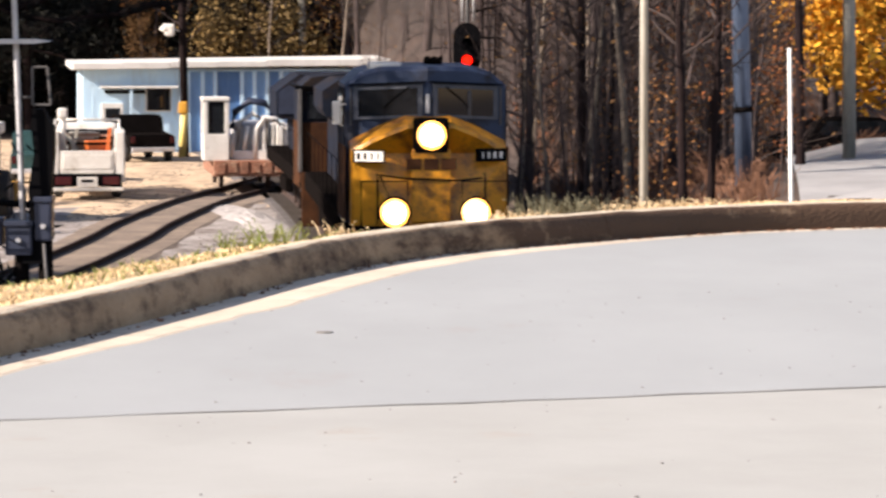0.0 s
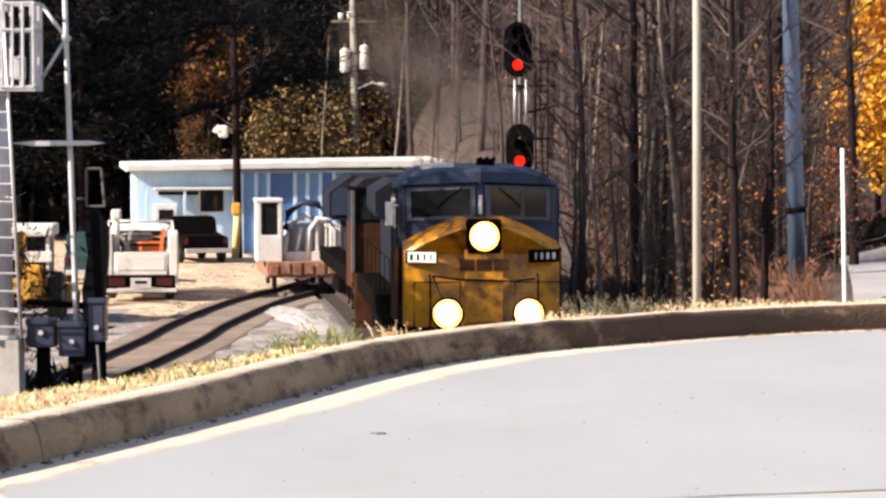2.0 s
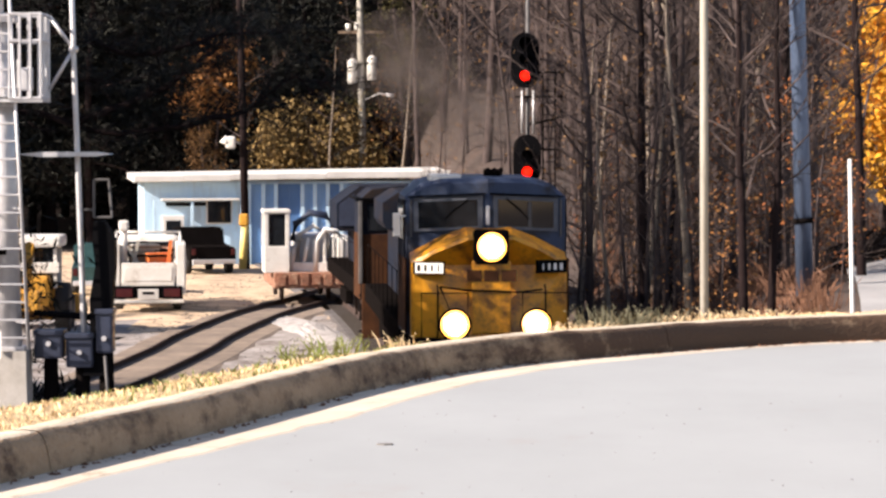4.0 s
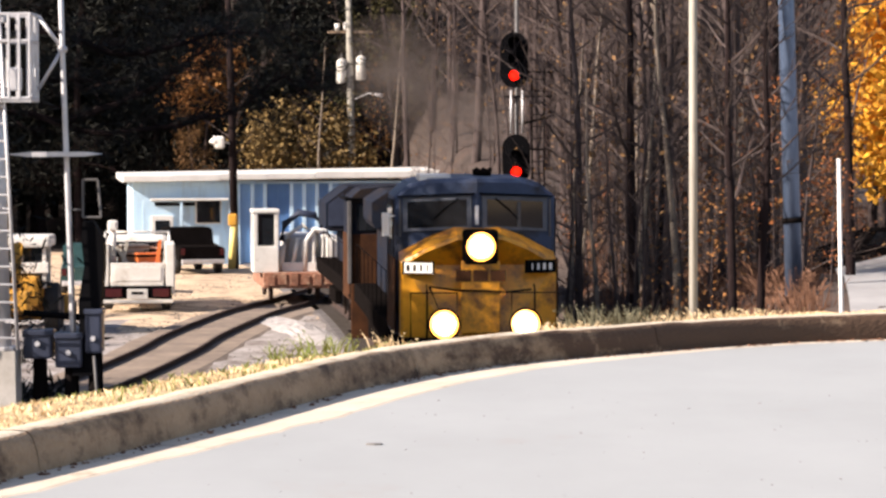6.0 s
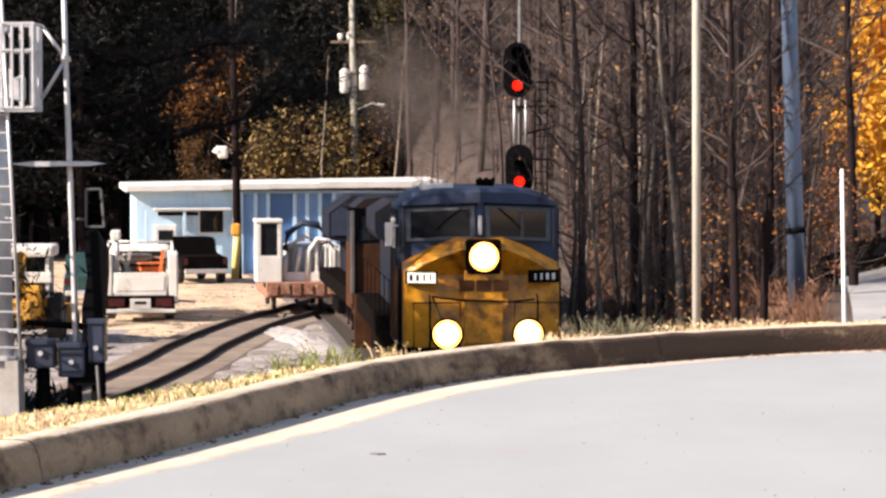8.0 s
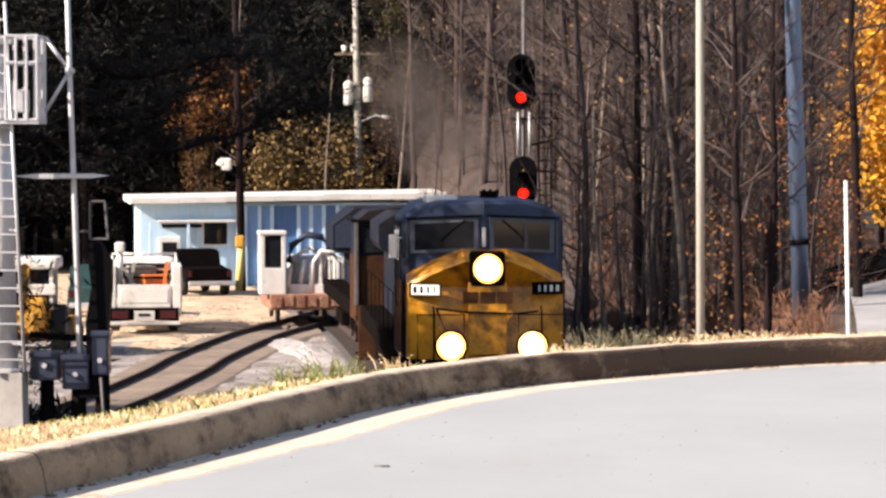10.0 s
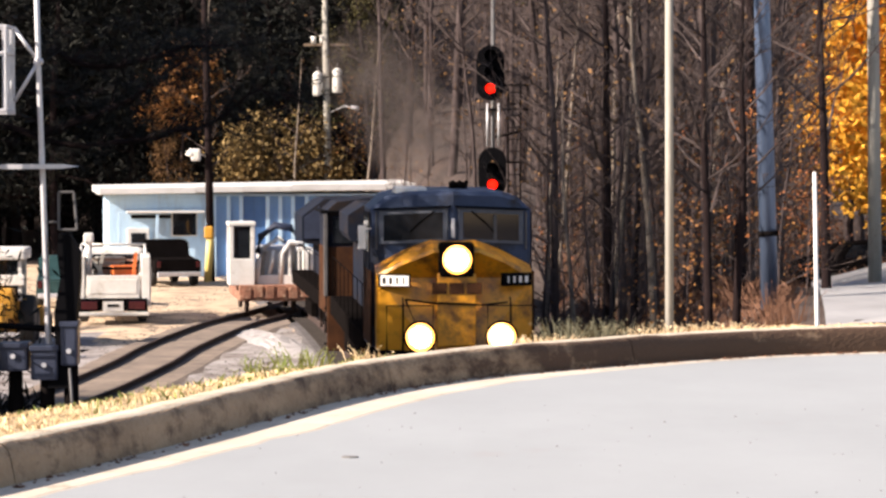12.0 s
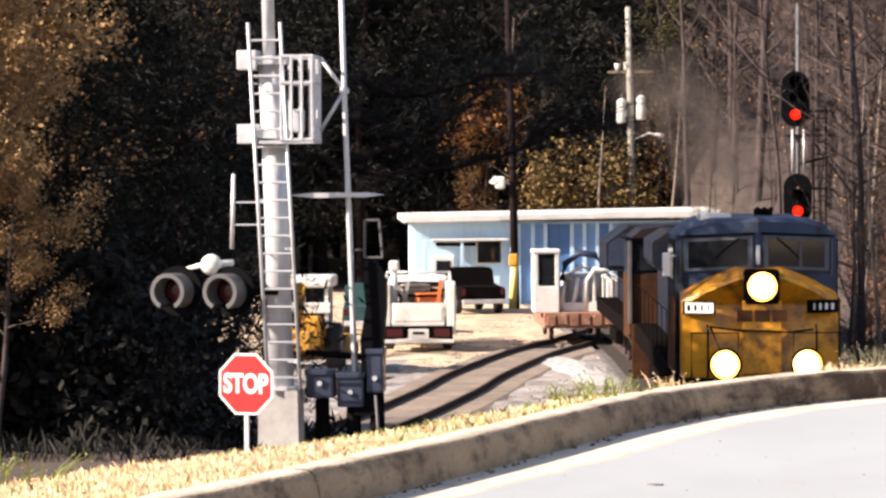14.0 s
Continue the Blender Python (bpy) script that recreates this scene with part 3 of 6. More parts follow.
# ---- trees ----
def branch_mesh(chunks, sides_of):
    verts, faces = [], []
    for pts, radii in chunks:
        sides = sides_of(radii[0])
        base = len(verts)
        for i, p in enumerate(pts):
            d = (pts[min(i + 1, len(pts) - 1)] - pts[max(i - 1, 0)]).normalized()
            u = d.cross(Vector((0.31, 0.95, 0.05))).normalized()
            v = d.cross(u)
            for k in range(sides):
                a = 6.28318 * k / sides
                q = p + (u * math.cos(a) + v * math.sin(a)) * radii[i]
                verts.append((q.x, q.y, q.z))
        for i in range(len(pts) - 1):
            for k in range(sides):
                a, b = base + i * sides + k, base + i * sides + (k + 1) % sides
                faces.append((a, b, b + sides, a + sides))
    return verts, faces


def grow(rng, start, direction, length, radius, bits, wobble, up):
    pts, radii, p, d = [start], [radius], start.copy(), direction.normalized()
    for i in range(bits):
        d = (d + Vector((rng.uniform(-1, 1), rng.uniform(-1, 1), rng.uniform(-1, 1))) * wobble + Vector((0, 0, up))).normalized()
        p = p + d * (length / bits)
        pts.append(p.copy())
        radii.append(radius * (1 - 0.85 * (i + 1) / bits))
    return pts, radii


def make_tree(seed, height, girth, mats, leaves=0, leaf=0.13, first=0.3, spread=0.35, twigs=5, pine=False, droop=0.0, limbs_n=16):
    """Meshes of a tapered trunk with limbs, and a crown of twigs and loose leaves."""
    rng = random.Random(seed)
    trunk = grow(rng, Vector((0, 0, -0.4)), Vector((rng.uniform(-0.05, 0.05), rng.uniform(-0.05, 0.05), 1)), height, girth, 12, 0.05, 0.06)
    heavy, fine, tips = [trunk], [], []
    for k in range(limbs_n):
        f = first + (0.97 - first) * (k + rng.random()) / limbs_n
        i = min(int(f * 12), 11)
        s = trunk[0][i].lerp(trunk[0][i + 1], f * 12 - i)
        a = k * 2.4 + rng.uniform(-0.5, 0.5)
        rise = rng.uniform(-0.15, 0.2) if pine else rng.uniform(0.3, 0.9)
        reach = height * spread * (1.05 - 0.75 * (f - first) / (1 - first)) * rng.uniform(0.6, 1.1)
        limb = grow(rng, s, Vector((math.cos(a), math.sin(a), rise)), reach, girth * 0.34 * (1.1 - 0.7 * f), 6, 0.16, 0.03 - droop)
        fine.append(limb)
        for j in range(twigs):
            q = rng.uniform(0.25, 1.0)
            n = min(int(q * 6), 5)
            s2 = limb[0][n].lerp(limb[0][n + 1], q * 6 - n)
            d2 = (limb[0][n + 1] - limb[0][n]).normalized() + Vector((rng.uniform(-1, 1), rng.uniform(-1, 1), rng.uniform(-0.5, 0.9))) * 0.8
            sub = grow(rng, s2, d2, reach * rng.uniform(0.25, 0.5), girth * 0.09, 4, 0.22, 0.05 - droop)
            fine.append(sub)
            tips.append(sub)
            for _ in range(4):
                n2 = rng.randrange(1, 4)
                d3 = (sub[0][n2 + 1] - sub[0][n2]).normalized() + Vector((rng.uniform(-1, 1), rng.uniform(-1, 1), rng.uniform(-0.5, 0.9))) * 0.9
                tw = grow(rng, sub[0][n2], d3, reach * rng.uniform(0.12, 0.26), girth * 0.04, 2, 0.25, 0.03)
                fine.append(tw)
                tips.append(tw)
    v, f = branch_mesh(heavy, lambda r: 8 if r > 0.12 else 5)
    t_me = bpy.data.meshes.new("trunk")
    t_me.from_pydata(v, [], f)
    t_me.materials.append(mats[0])
    t_me.polygons.foreach_set("use_smooth", np.ones(len(f), bool))
    v, f = branch_mesh(fine, lambda r: 5 if r > 0.025 else 3)
    idx = [0] * len(f)
    for _ in range(leaves):
        pts, _r = rng.choice(tips)
        k = rng.randrange(len(pts) - 1)
        c = pts[k].lerp(pts[k + 1], rng.random()) + Vector((rng.gauss(0, 1), rng.gauss(0, 1), rng.gauss(0, 1))) * leaf * 1.6
        d = Vector((rng.uniform(-1, 1), rng.uniform(-1, 1), rng.uniform(-1, 0.6))).normalized()
        e = d.orthogonal().normalized()
        e.rotate(Matrix.Rotation(rng.uniform(0, 6.28), 3, d))
        s = leaf * rng.uniform(0.6, 1.3)
        w = s * (0.16 if pine else 0.55)
        n = len(v)
        for q in (c - d * s * 0.5, c + e * w * 0.5 - d * s * 0.05, c + d * s * 0.5, c - e * w * 0.5 - d * s * 0.05):
            v.append((q.x, q.y, q.z))
        f.append((n, n + 1, n + 2, n + 3))
        idx.append(1)
    c_me = bpy.data.meshes.new("crown")
    c_me.from_pydata(v, [], f)
    c_me.materials.append(mats[1])
    c_me.materials.append(mats[2])
    c_me.polygons.foreach_set("material_index", np.array(idx, np.int32))
    return t_me, c_me


TREE_KINDS = {
    "bare": ([make_tree(20 + k, 15 + k, 0.10 + 0.025 * k, (BARK, TWIG, LEAF_BROWN), 70, 0.12, 0.22, 0.26, 6, limbs_n=22) for k in range(4)],
             "tall bare grey-brown tree with a few withered leaves", "bare_tree"),
    "shrub": ([make_tree(95 + k, 3.4, 0.05, (DARKBARK, DARKBARK, LEAF_SHADED), 5000, 0.20, 0.02, 0.62, 6, limbs_n=16) for k in range(2)],
              "dense evergreen shrub in near-black shade colour at the edge of the wood", "shrub"),
    "dark": ([make_tree(90 + k, 14, 0.14, (DARKBARK, TWIG, LEAF_BROWN), 50, 0.12, 0.28, 0.28, 6, limbs_n=18) for k in range(3)],
             "bare tree with a dark trunk", "bare_tree"),
    "sapling": ([make_tree(80 + k, 5.5, 0.04, (BARK, TWIG, LEAF_BROWN), 40, 0.10, 0.05, 0.34, 7, limbs_n=16) for k in range(3)],
                "thin bare sapling with tangled twigs", "sapling"),
    "brown": ([make_tree(40 + k, 11 + k * 1.5, 0.17, (BARK, TWIG, LEAF_BROWN), 5200, 0.17, 0.08, 0.30, 6, limbs_n=20) for k in range(3)],
              "oak tree with withered brown autumn leaves", "oak_tree"),
    "olive": ([make_tree(50 + k, 14 + k * 2, 0.2, (BARK, TWIG, LEAF_OLIVE), 5200, 0.18, 0.15, 0.28, 6, limbs_n=20) for k in range(2)],
              "tree with olive and yellowing leaves", "tree"),
    "rust": ([make_tree(60, 12, 0.16, (BARK, TWIG, LEAF_RUST), 3600, 0.18, 0.12, 0.28, 6, limbs_n=18)],
             "tree with rust-red autumn leaves", "tree"),
    "amber": ([make_tree(62 + k, 11, 0.15, (BARK, TWIG, LEAF_AMBER), 900, 0.22, 0.10, 0.28, 6, limbs_n=18) for k in range(2)],
              "oak tree with sparse amber autumn leaves", "oak_tree"),
    "amber_high": ([make_tree(64, 11, 0.15, (BARK, TWIG, LEAF_AMBER), 3000, 0.26, 0.62, 0.22, 6, limbs_n=14)],
                   "oak tree with orange-brown leaves high in its crown", "oak_tree"),
    "amber_low": ([make_tree(68 + k, 6.6, 0.09, (PALEBARK, TWIG, LEAF_OCHRE), 1700, 0.25, 0.3, 0.34, 6, limbs_n=16) for k in range(2)],
                  "young oak with golden-brown autumn leaves", "oak_tree"),
    "oak": ([make_tree(45 + k, 12, 0.18, (BARK, TWIG, LEAF_TAN), 15000, 0.125, 0.40, 0.27, 6, limbs_n=20) for k in range(2)],
            "oak tree with tan-brown autumn leaves high over a dark thicket", "oak_tree"),
    "pale": ([make_tree(100 + k, 13, 0.13, (PALEBARK, TWIG, LEAF_BROWN), 60, 0.12, 0.35, 0.24, 5, limbs_n=14) for k in range(3)],
             "bare tree with a pale sunlit trunk", "bare_tree"),
    "rust_sapling": ([make_tree(84 + k, 4.6, 0.04, (BARK, TWIG, LEAF_RUST if k else LEAF_AMBER), 260, 0.12, 0.08, 0.36, 6, limbs_n=14) for k in range(2)],
                     "sapling with clinging rust-coloured leaves", "sapling"),
    "gold": ([make_tree(66, 11, 0.16, (BARK, TWIG, LEAF_GOLD), 15000, 0.25, 0.22, 0.30, 6, limbs_n=18)],
             "maple tree with bright golden orange leaves", "maple_tree"),
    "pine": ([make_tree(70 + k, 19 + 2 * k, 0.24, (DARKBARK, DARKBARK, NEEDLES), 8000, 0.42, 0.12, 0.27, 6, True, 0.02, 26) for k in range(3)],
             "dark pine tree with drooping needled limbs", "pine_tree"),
}


def plant(kind, x, y, turn, size=1.0, which=0, label=""):
    meshes, text, name = TREE_KINDS[kind]
    t_me, c_me = meshes[which % len(meshes)]
    root = thing(name, pose(x, y, gz(x, y), 0, 0, turn) @ Matrix.Scale(size, 4), label or text, "tree", "trees of the wood")
    for n, me in (("trunk", t_me), ("crown", c_me)):
        ob = new(n, me)
        ob.parent = root
    return root


def scatter(rng, kinds, n, x0, x1, y0, y1, gap=1.2, size=(0.8, 1.2), keep=None):
    done = []
    tries = 0
    while len(done) < n and tries < n * 40:
        tries += 1
        y = rng.uniform(y0, y1)
        x = rng.uniform(x0, x1) * (y / y0 if y0 > 60 else 1)
        if any((x - a) ** 2 + (y - b) ** 2 < gap * gap for a, b in done) or (keep and not keep(x, y)):
            continue
        done.append((x, y))
        plant(rng.choice(kinds), x, y, rng.uniform(0, 360), rng.uniform(*size), rng.randrange(4))


def clear_of_track(x, y):
    return x + (y - 60) * 0.085 > 3.5 and not (x > 5.6 + (y - 47) * 0.1 and 46 < y < 82) and not (x > y * 0.104 and y < 100)


def build_woods():
    rng = random.Random(3)
    # brown oaks and dark pines beside the crossing
    for x, y, k, s, kind in ((-12.4, 49.5, 0, 0.95, "oak"), (-13.4, 55, 1, 0.9, "oak"), (-13.0, 52, 0, 0.9, "oak"), (-12.0, 55.5, 0, 0.8, "pine"),
                             (-12.2, 58, 1, 0.8, "pine"), (-13.0, 63, 2, 0.8, "pine"), (-12.8, 60, 0, 0.8, "pine"), (-14.2, 57, 1, 0.9, "rust"),
                             (-14.4, 62, 1, 1.0, "pine"), (-16.5, 60, 2, 1.0, "pine"), (-11.4, 61, 1, 0.5, "pine"), (-9.7, 55.5, 2, 0.4, "pine"),
                             (-16.5, 46.5, 0, 0.5, "pine"), (-18.5, 48, 1, 0.6, "brown"), (-15.0, 49, 2, 0.45, "pine"), (-12.6, 47.2, 1, 0.7, "oak"), (-11.5, 46.8, 0, 0.58, "oak"), (-11.35, 45.6, 1, 0.42, "oak"), (-10.9, 46.4, 0, 0.36, "oak"),
                             (-11.0, 52.5, 1, 0.38, "pine"), (-9.9, 57.5, 2, 0.32, "pine"), (-12.4, 51, 2, 0.4, "pine")):
        plant(kind, x, y, rng.uniform(0, 360), s, k)
    # near-black shrubs stand in for the deep shade under the trees
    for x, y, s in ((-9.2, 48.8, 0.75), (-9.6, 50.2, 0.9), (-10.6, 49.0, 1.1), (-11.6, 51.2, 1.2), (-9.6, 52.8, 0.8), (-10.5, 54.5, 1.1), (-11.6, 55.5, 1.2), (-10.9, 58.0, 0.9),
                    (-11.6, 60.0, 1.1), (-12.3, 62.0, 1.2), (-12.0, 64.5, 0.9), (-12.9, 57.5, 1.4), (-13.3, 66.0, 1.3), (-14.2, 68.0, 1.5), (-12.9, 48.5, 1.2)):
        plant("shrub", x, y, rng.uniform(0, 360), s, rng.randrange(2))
    # unseen trees added beside the crossing to throw shade to the right
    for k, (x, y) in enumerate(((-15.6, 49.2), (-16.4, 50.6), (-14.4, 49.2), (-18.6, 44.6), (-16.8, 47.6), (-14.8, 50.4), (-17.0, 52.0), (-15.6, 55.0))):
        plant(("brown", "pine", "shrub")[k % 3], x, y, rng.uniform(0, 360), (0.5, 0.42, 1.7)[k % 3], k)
    # belt of trees added on the left to shade the wood behind the yard
    for k in range(14):
        plant(("pine", "pine", "brown")[k % 3], -46 + 1.8 * k, 146 + 3.5 * (k % 4) + 0.25 * k, rng.uniform(0, 360), 1.05, k)
    # trees at the far side of the yard, outside the picture, that shade it
    for x, y, s, kind in ((-20.5, 88.0, 0.62, 'brown'), (-22.5, 94.0, 0.75, 'brown'), (-19.5, 81.0, 0.5, 'brown'), (-24.0, 101.0, 0.9, 'brown')):
        plant(kind, x, y, 30, s, 1)
    # dark-trunked trees at the edge of the bare wood
    scatter(rng, ['sapling'], 46, 1.9, 4.2, 63, 104, 0.4, (0.7, 1.4), lambda x, y: x + (y - 60) * 0.085 > 2.35)
    scatter(rng, ['bare'], 16, 1.6, 4.2, 68, 108, 0.8, (0.6, 1.0), lambda x, y: x + (y - 60) * 0.085 > 2.7)
    for x, y, s, k in ((4.85, 59, 0.72, 2), (5.36, 59.5, 0.62, 1), (7.5, 63.5, 0.8, 2)):
        plant("dark", x, y, 40 * k, s, k)
    # dark wood behind the yard
    for x, y, s, k in ((-4.0, 151.8, 0.7, 1),):
        plant("amber", x, y, 70 * k + 31 * x, s, k)
    plant("amber_high", -12.2, 150.5, 40, 0.9, 0)
    for x, y, s, k in ((-9.6, 149.0, 0.95, 0), (-8.3, 150.2, 1.05, 1), (-7.3, 149.2, 0.85, 0), (-6.1, 150.0, 1.0, 1), (-4.8, 150.8, 0.8, 0)):
        plant("amber_low", x, y, 57 * k + 40 * x, s, k)
    for x, y, s, k in ((-10.5, 148.0, 1.0, 0), (-6.8, 148.0, 0.75, 1), (-3.6, 147.5, 0.7, 2)):
        plant("pale", x, y, 90 * k, s, k)
    scatter(rng, ["pine", "pine", "pine", "pine", "brown"], 30, -40, -17, 150, 185, 2.4, (0.85, 1.2))
    scatter(rng, ["pine", "pine", "olive", "pine", "brown", "pine", "pine"], 34, -19, -4.0, 154, 185, 2.0, (0.8, 1.1))
    # bare wood on the right
    scatter(rng, ["bare", "bare", "bare", "dark"], 44, 3.3, 8.4, 64, 108, 1.0, (0.6, 1.05), clear_of_track)
    scatter(rng, ["sapling"], 120, 3.0, 8.6, 64, 112, 0.45, (0.6, 1.3), clear_of_track)
    scatter(rng, ["bare", "bare", "dark", "bare", "bare", "dark", "olive"], 66, -2.0, 11, 108, 170, 1.4, (0.8, 1.15), clear_of_track)
    scatter(rng, ["sapling"], 50, -1.6, 8.0, 108, 150, 0.7, (0.9, 1.5), clear_of_track)
    for x, y, s, k, kind in ((-12.6, 150, 0.6, 0, 'brown'), (-7.6, 153, 0.95, 0, 'pine'), (-9.6, 153, 0.9, 1, 'pine'), (-3.2, 151, 0.9, 0, 'olive')):
        plant(kind, x, y, rng.uniform(0, 360), s, k)
    # leafy saplings and pale trunks among the bare wood
    for x, y, s, k in ((4.6, 61.5, 0.75, 0), (5.8, 64, 0.9, 1), (6.5, 66, 1.0, 0), (5.0, 68, 0.9, 1), (7.2, 69, 0.9, 0), (6.2, 73, 1.1, 1), (4.1, 72, 0.7, 1), (7.0, 62.5, 0.6, 1),
                       (2.9, 84, 0.8, 1), (5.6, 88, 1.0, 0), (8.3, 84, 1.0, 0), (3.9, 92, 1.0, 1)):
        plant("rust_sapling", x, y, 77 * k + 31 * x, s, k)
    for x, y, s, k in ((2.75, 66, 0.55, 0), (2.3, 71, 0.6, 1), (3.4, 68, 0.6, 2), (4.3, 66, 0.7, 0), (4.05, 75, 0.75, 1), (6.4, 80, 0.9, 2), (2.6, 78, 0.7, 2), (5.3, 84, 0.9, 0)):
        plant("pale", x, y, 70 * k + 13 * x, s, k)
    # golden maple and its neighbours by the side road
    for x, y, s, k, kind in ((12.2, 82.5, 1.1, 0, "gold"), (13.4, 88, 1.15, 0, "gold"), (9.6, 96, 0.9, 0, "rust"), (14.0, 104, 1.0, 0, "gold"), (13.5, 108, 1, 1, "brown")):
        plant(kind, x, y, rng.uniform(0, 360), s, k)


def overhanging_pine():
    """An old pine at the yard's edge whose long crooked limbs reach out over the track."""
    rng = random.Random(77)
    x0, y0 = -12.8, 66.0
    z0 = gz(x0, y0)
    limbs = (((-12.8, 66, 2.0), (-9.9, 66, 2.1), (-7.2, 66, 1.45), (-4.9, 66, 1.85), (-3.7, 66, 2.65), (-2.7, 66, 2.4)),
             ((-12.8, 66, 4.3), (-8.3, 65.4, 3.5), (-6.8, 65.2, 3.05), (-5.2, 65.2, 3.45), (-3.9, 65, 3.5)),
             ((-8.2, 66, 1.7), (-6.4, 66.5, 2.4), (-5.4, 66.8, 3.2), (-4.9, 67, 3.9)),
             ((-12.8, 66, 3.2), (-9.8, 66.8, 2.8), (-7.6, 67, 2.5), (-6.2, 67, 2.2)))
    root = thing("pine_tree", pose(x0, y0, z0), "old dark pine with long crooked limbs reaching over the track", "tree")
    base = Vector((x0, y0, z0))
    trunk = grow(rng, Vector((0, 0, -0.4)), Vector((0.02, 0, 1)), 17, 0.3, 14, 0.03, 0.08)
    v, f = branch_mesh([trunk], lambda r: 10)
    me = bpy.data.meshes.new("trunk")
    me.from_pydata(v, [], f)
    me.materials.append(DARKBARK)
    ob = new("trunk", me)
    ob.parent = root
    for way in limbs:
        line = [Vector((p[0], p[1], p[2])) - base for p in way]
        fine = []
        for a, b in zip(line, line[1:]):
            for k in range(5):
                fine.append(a.lerp(b, k / 5) + Vector((rng.uniform(-1, 1), rng.uniform(-1, 1), rng.uniform(-1, 1))) * (0.05 if fine else 0))
        fine.append(line[-1])
        n = len(fine)
        chunks = [(fine, [0.085 * (1 - 0.85 * k / (n - 1)) for k in range(n)])]
        tips = []
        for k in range(3, n - 1):
            for _ in range(3):
                d = (fine[k + 1] - fine[k]).normalized() * 0.7 + Vector((rng.uniform(-0.8, 0.8), rng.uniform(-1, 1), rng.uniform(-0.7, 0.9)))
                sub = grow(rng, fine[k], d, rng.uniform(0.5, 1.5), 0.018, 4, 0.25, 0.02)
                chunks.append(sub)
                for _ in range(3):
                    q = rng.randrange(1, 4)
                    tw = grow(rng, sub[0][q], (sub[0][q + 1] - sub[0][q]).normalized() + Vector((rng.uniform(-1, 1), rng.uniform(-1, 1), rng.uniform(-0.6, 0.9))) * 0.9, rng.uniform(0.2, 0.6), 0.008, 2, 0.2, 0.0)
                    chunks.append(tw)
                    tips.append(tw)
        v, f = branch_mesh(chunks, lambda r: 6 if r > 0.03 else 3)
        idx = [0] * len(f)
        for _ in range(2600):
            tw = rng.choice(tips)
            c = tw[0][1].lerp(tw[0][2], rng.random()) if rng.random() < 0.75 else tw[0][0]
            d = Vector((rng.uniform(-1, 1), rng.uniform(-1, 1), rng.uniform(-0.8, 0.8))).normalized()
            e = d.orthogonal().normalized() * 0.010
            m = len(v)
            for q in (c, c + d * 0.1 + e, c + d * rng.uniform(0.16, 0.26), c + d * 0.1 - e):
                v.append((q.x, q.y, q.z))
            f.append((m, m + 1, m + 2, m + 3))
            idx.append(1)
        me = bpy.data.meshes.new("limb")
        me.from_pydata(v, [], f)
        me.materials.append(DARKBARK)
        me.materials.append(NEEDLES)
        me.polygons.foreach_set("material_index", np.array(idx, np.int32))
        ob = new("limb", me)
        ob.parent = root


def far_woods():
    """The wood on the rising ground far behind, trunks, twigs and leaves that nobody could count."""
    rng = random.Random(9)
    for name, mat, label, x0, x1, n, size in (("far_woods", LEAF_SHADED, "dense far wood of evergreen foliage in near-black shade colour", -48, -6, 26000, 0.42),
                                              ("far_woods", TWIG, "dense far wood of bare grey-brown twigs", -10, 42, 46000, 0.30)):
        xy = [(rng.uniform(x0, x1), rng.uniform(176, 232)) for _ in range(n)]
        zs = ground_z(np.array([p[0] for p in xy]), np.array([p[1] for p in xy]))
        verts, faces = [], []
        for i, ((x, y), z) in enumerate(zip(xy, zs)):
            if i % 40 == 0:
                w, h = rng.uniform(0.06, 0.18), rng.uniform(8, 15)
                l = rng.uniform(-0.6, 0.6)
                b = len(verts)
                for zz, ww, o in ((z - 0.3, w, 0), (z + h, w * 0.3, l)):
                    verts += [(x - ww + o, y, zz), (x + ww + o, y - ww, zz), (x + o, y + ww, zz)]
                faces += [(b, b + 1, b + 4, b + 3), (b + 1, b + 2, b + 5, b + 4), (b + 2, b, b + 3, b + 5)]
                continue
            c = Vector((x, y, z + 13 * rng.random() ** 0.8))
            d = Vector((rng.uniform(-1, 1), rng.uniform(-1, 1), rng.uniform(-0.6, 1.2))).normalized()
            e = d.orthogonal().normalized()
            s = size * rng.uniform(0.6, 1.6) * (3.2 if mat is TWIG else 1)
            w = s * (0.028 if mat is TWIG else 0.5)
            b = len(verts)
            for q in (c - d * s * 0.5, c + e * w, c + d * s * 0.5, c - e * w):
                verts.append((q.x, q.y, q.z))
            faces.append((b, b + 1, b + 2, b + 3))
        me = bpy.data.meshes.new(name)
        me.from_pydata(verts, [], faces)
        me.materials.append(mat)
        tagged(new(name, me), label, "woods", kind="stuff")


build_woods()
overhanging_pine()
far_woods()

# ---- locomotives ----
def cab_ring(y, half, low, eave, top, crown):
    return [(-half, y, low), (-half, y, eave), (-half + 0.30, y, top - 0.09), (-crown, y, top), (crown, y, top), (half - 0.30, y, top - 0.09),
            (half, y, eave), (half, y, low)]


def folded_ring(y, fold, half, low, eave, top, crown):
    """A cab section whose front is folded back from a middle line."""
    pts = [(-half, low), (-half, eave), (-half + 0.30, top - 0.09), (-crown, top), (0.0, top + 0.015), (crown, top), (half - 0.30, top - 0.09), (half, eave), (half, low), (0.0, low)]
    return [(x, y + fold * abs(x), z) for x, z in pts]


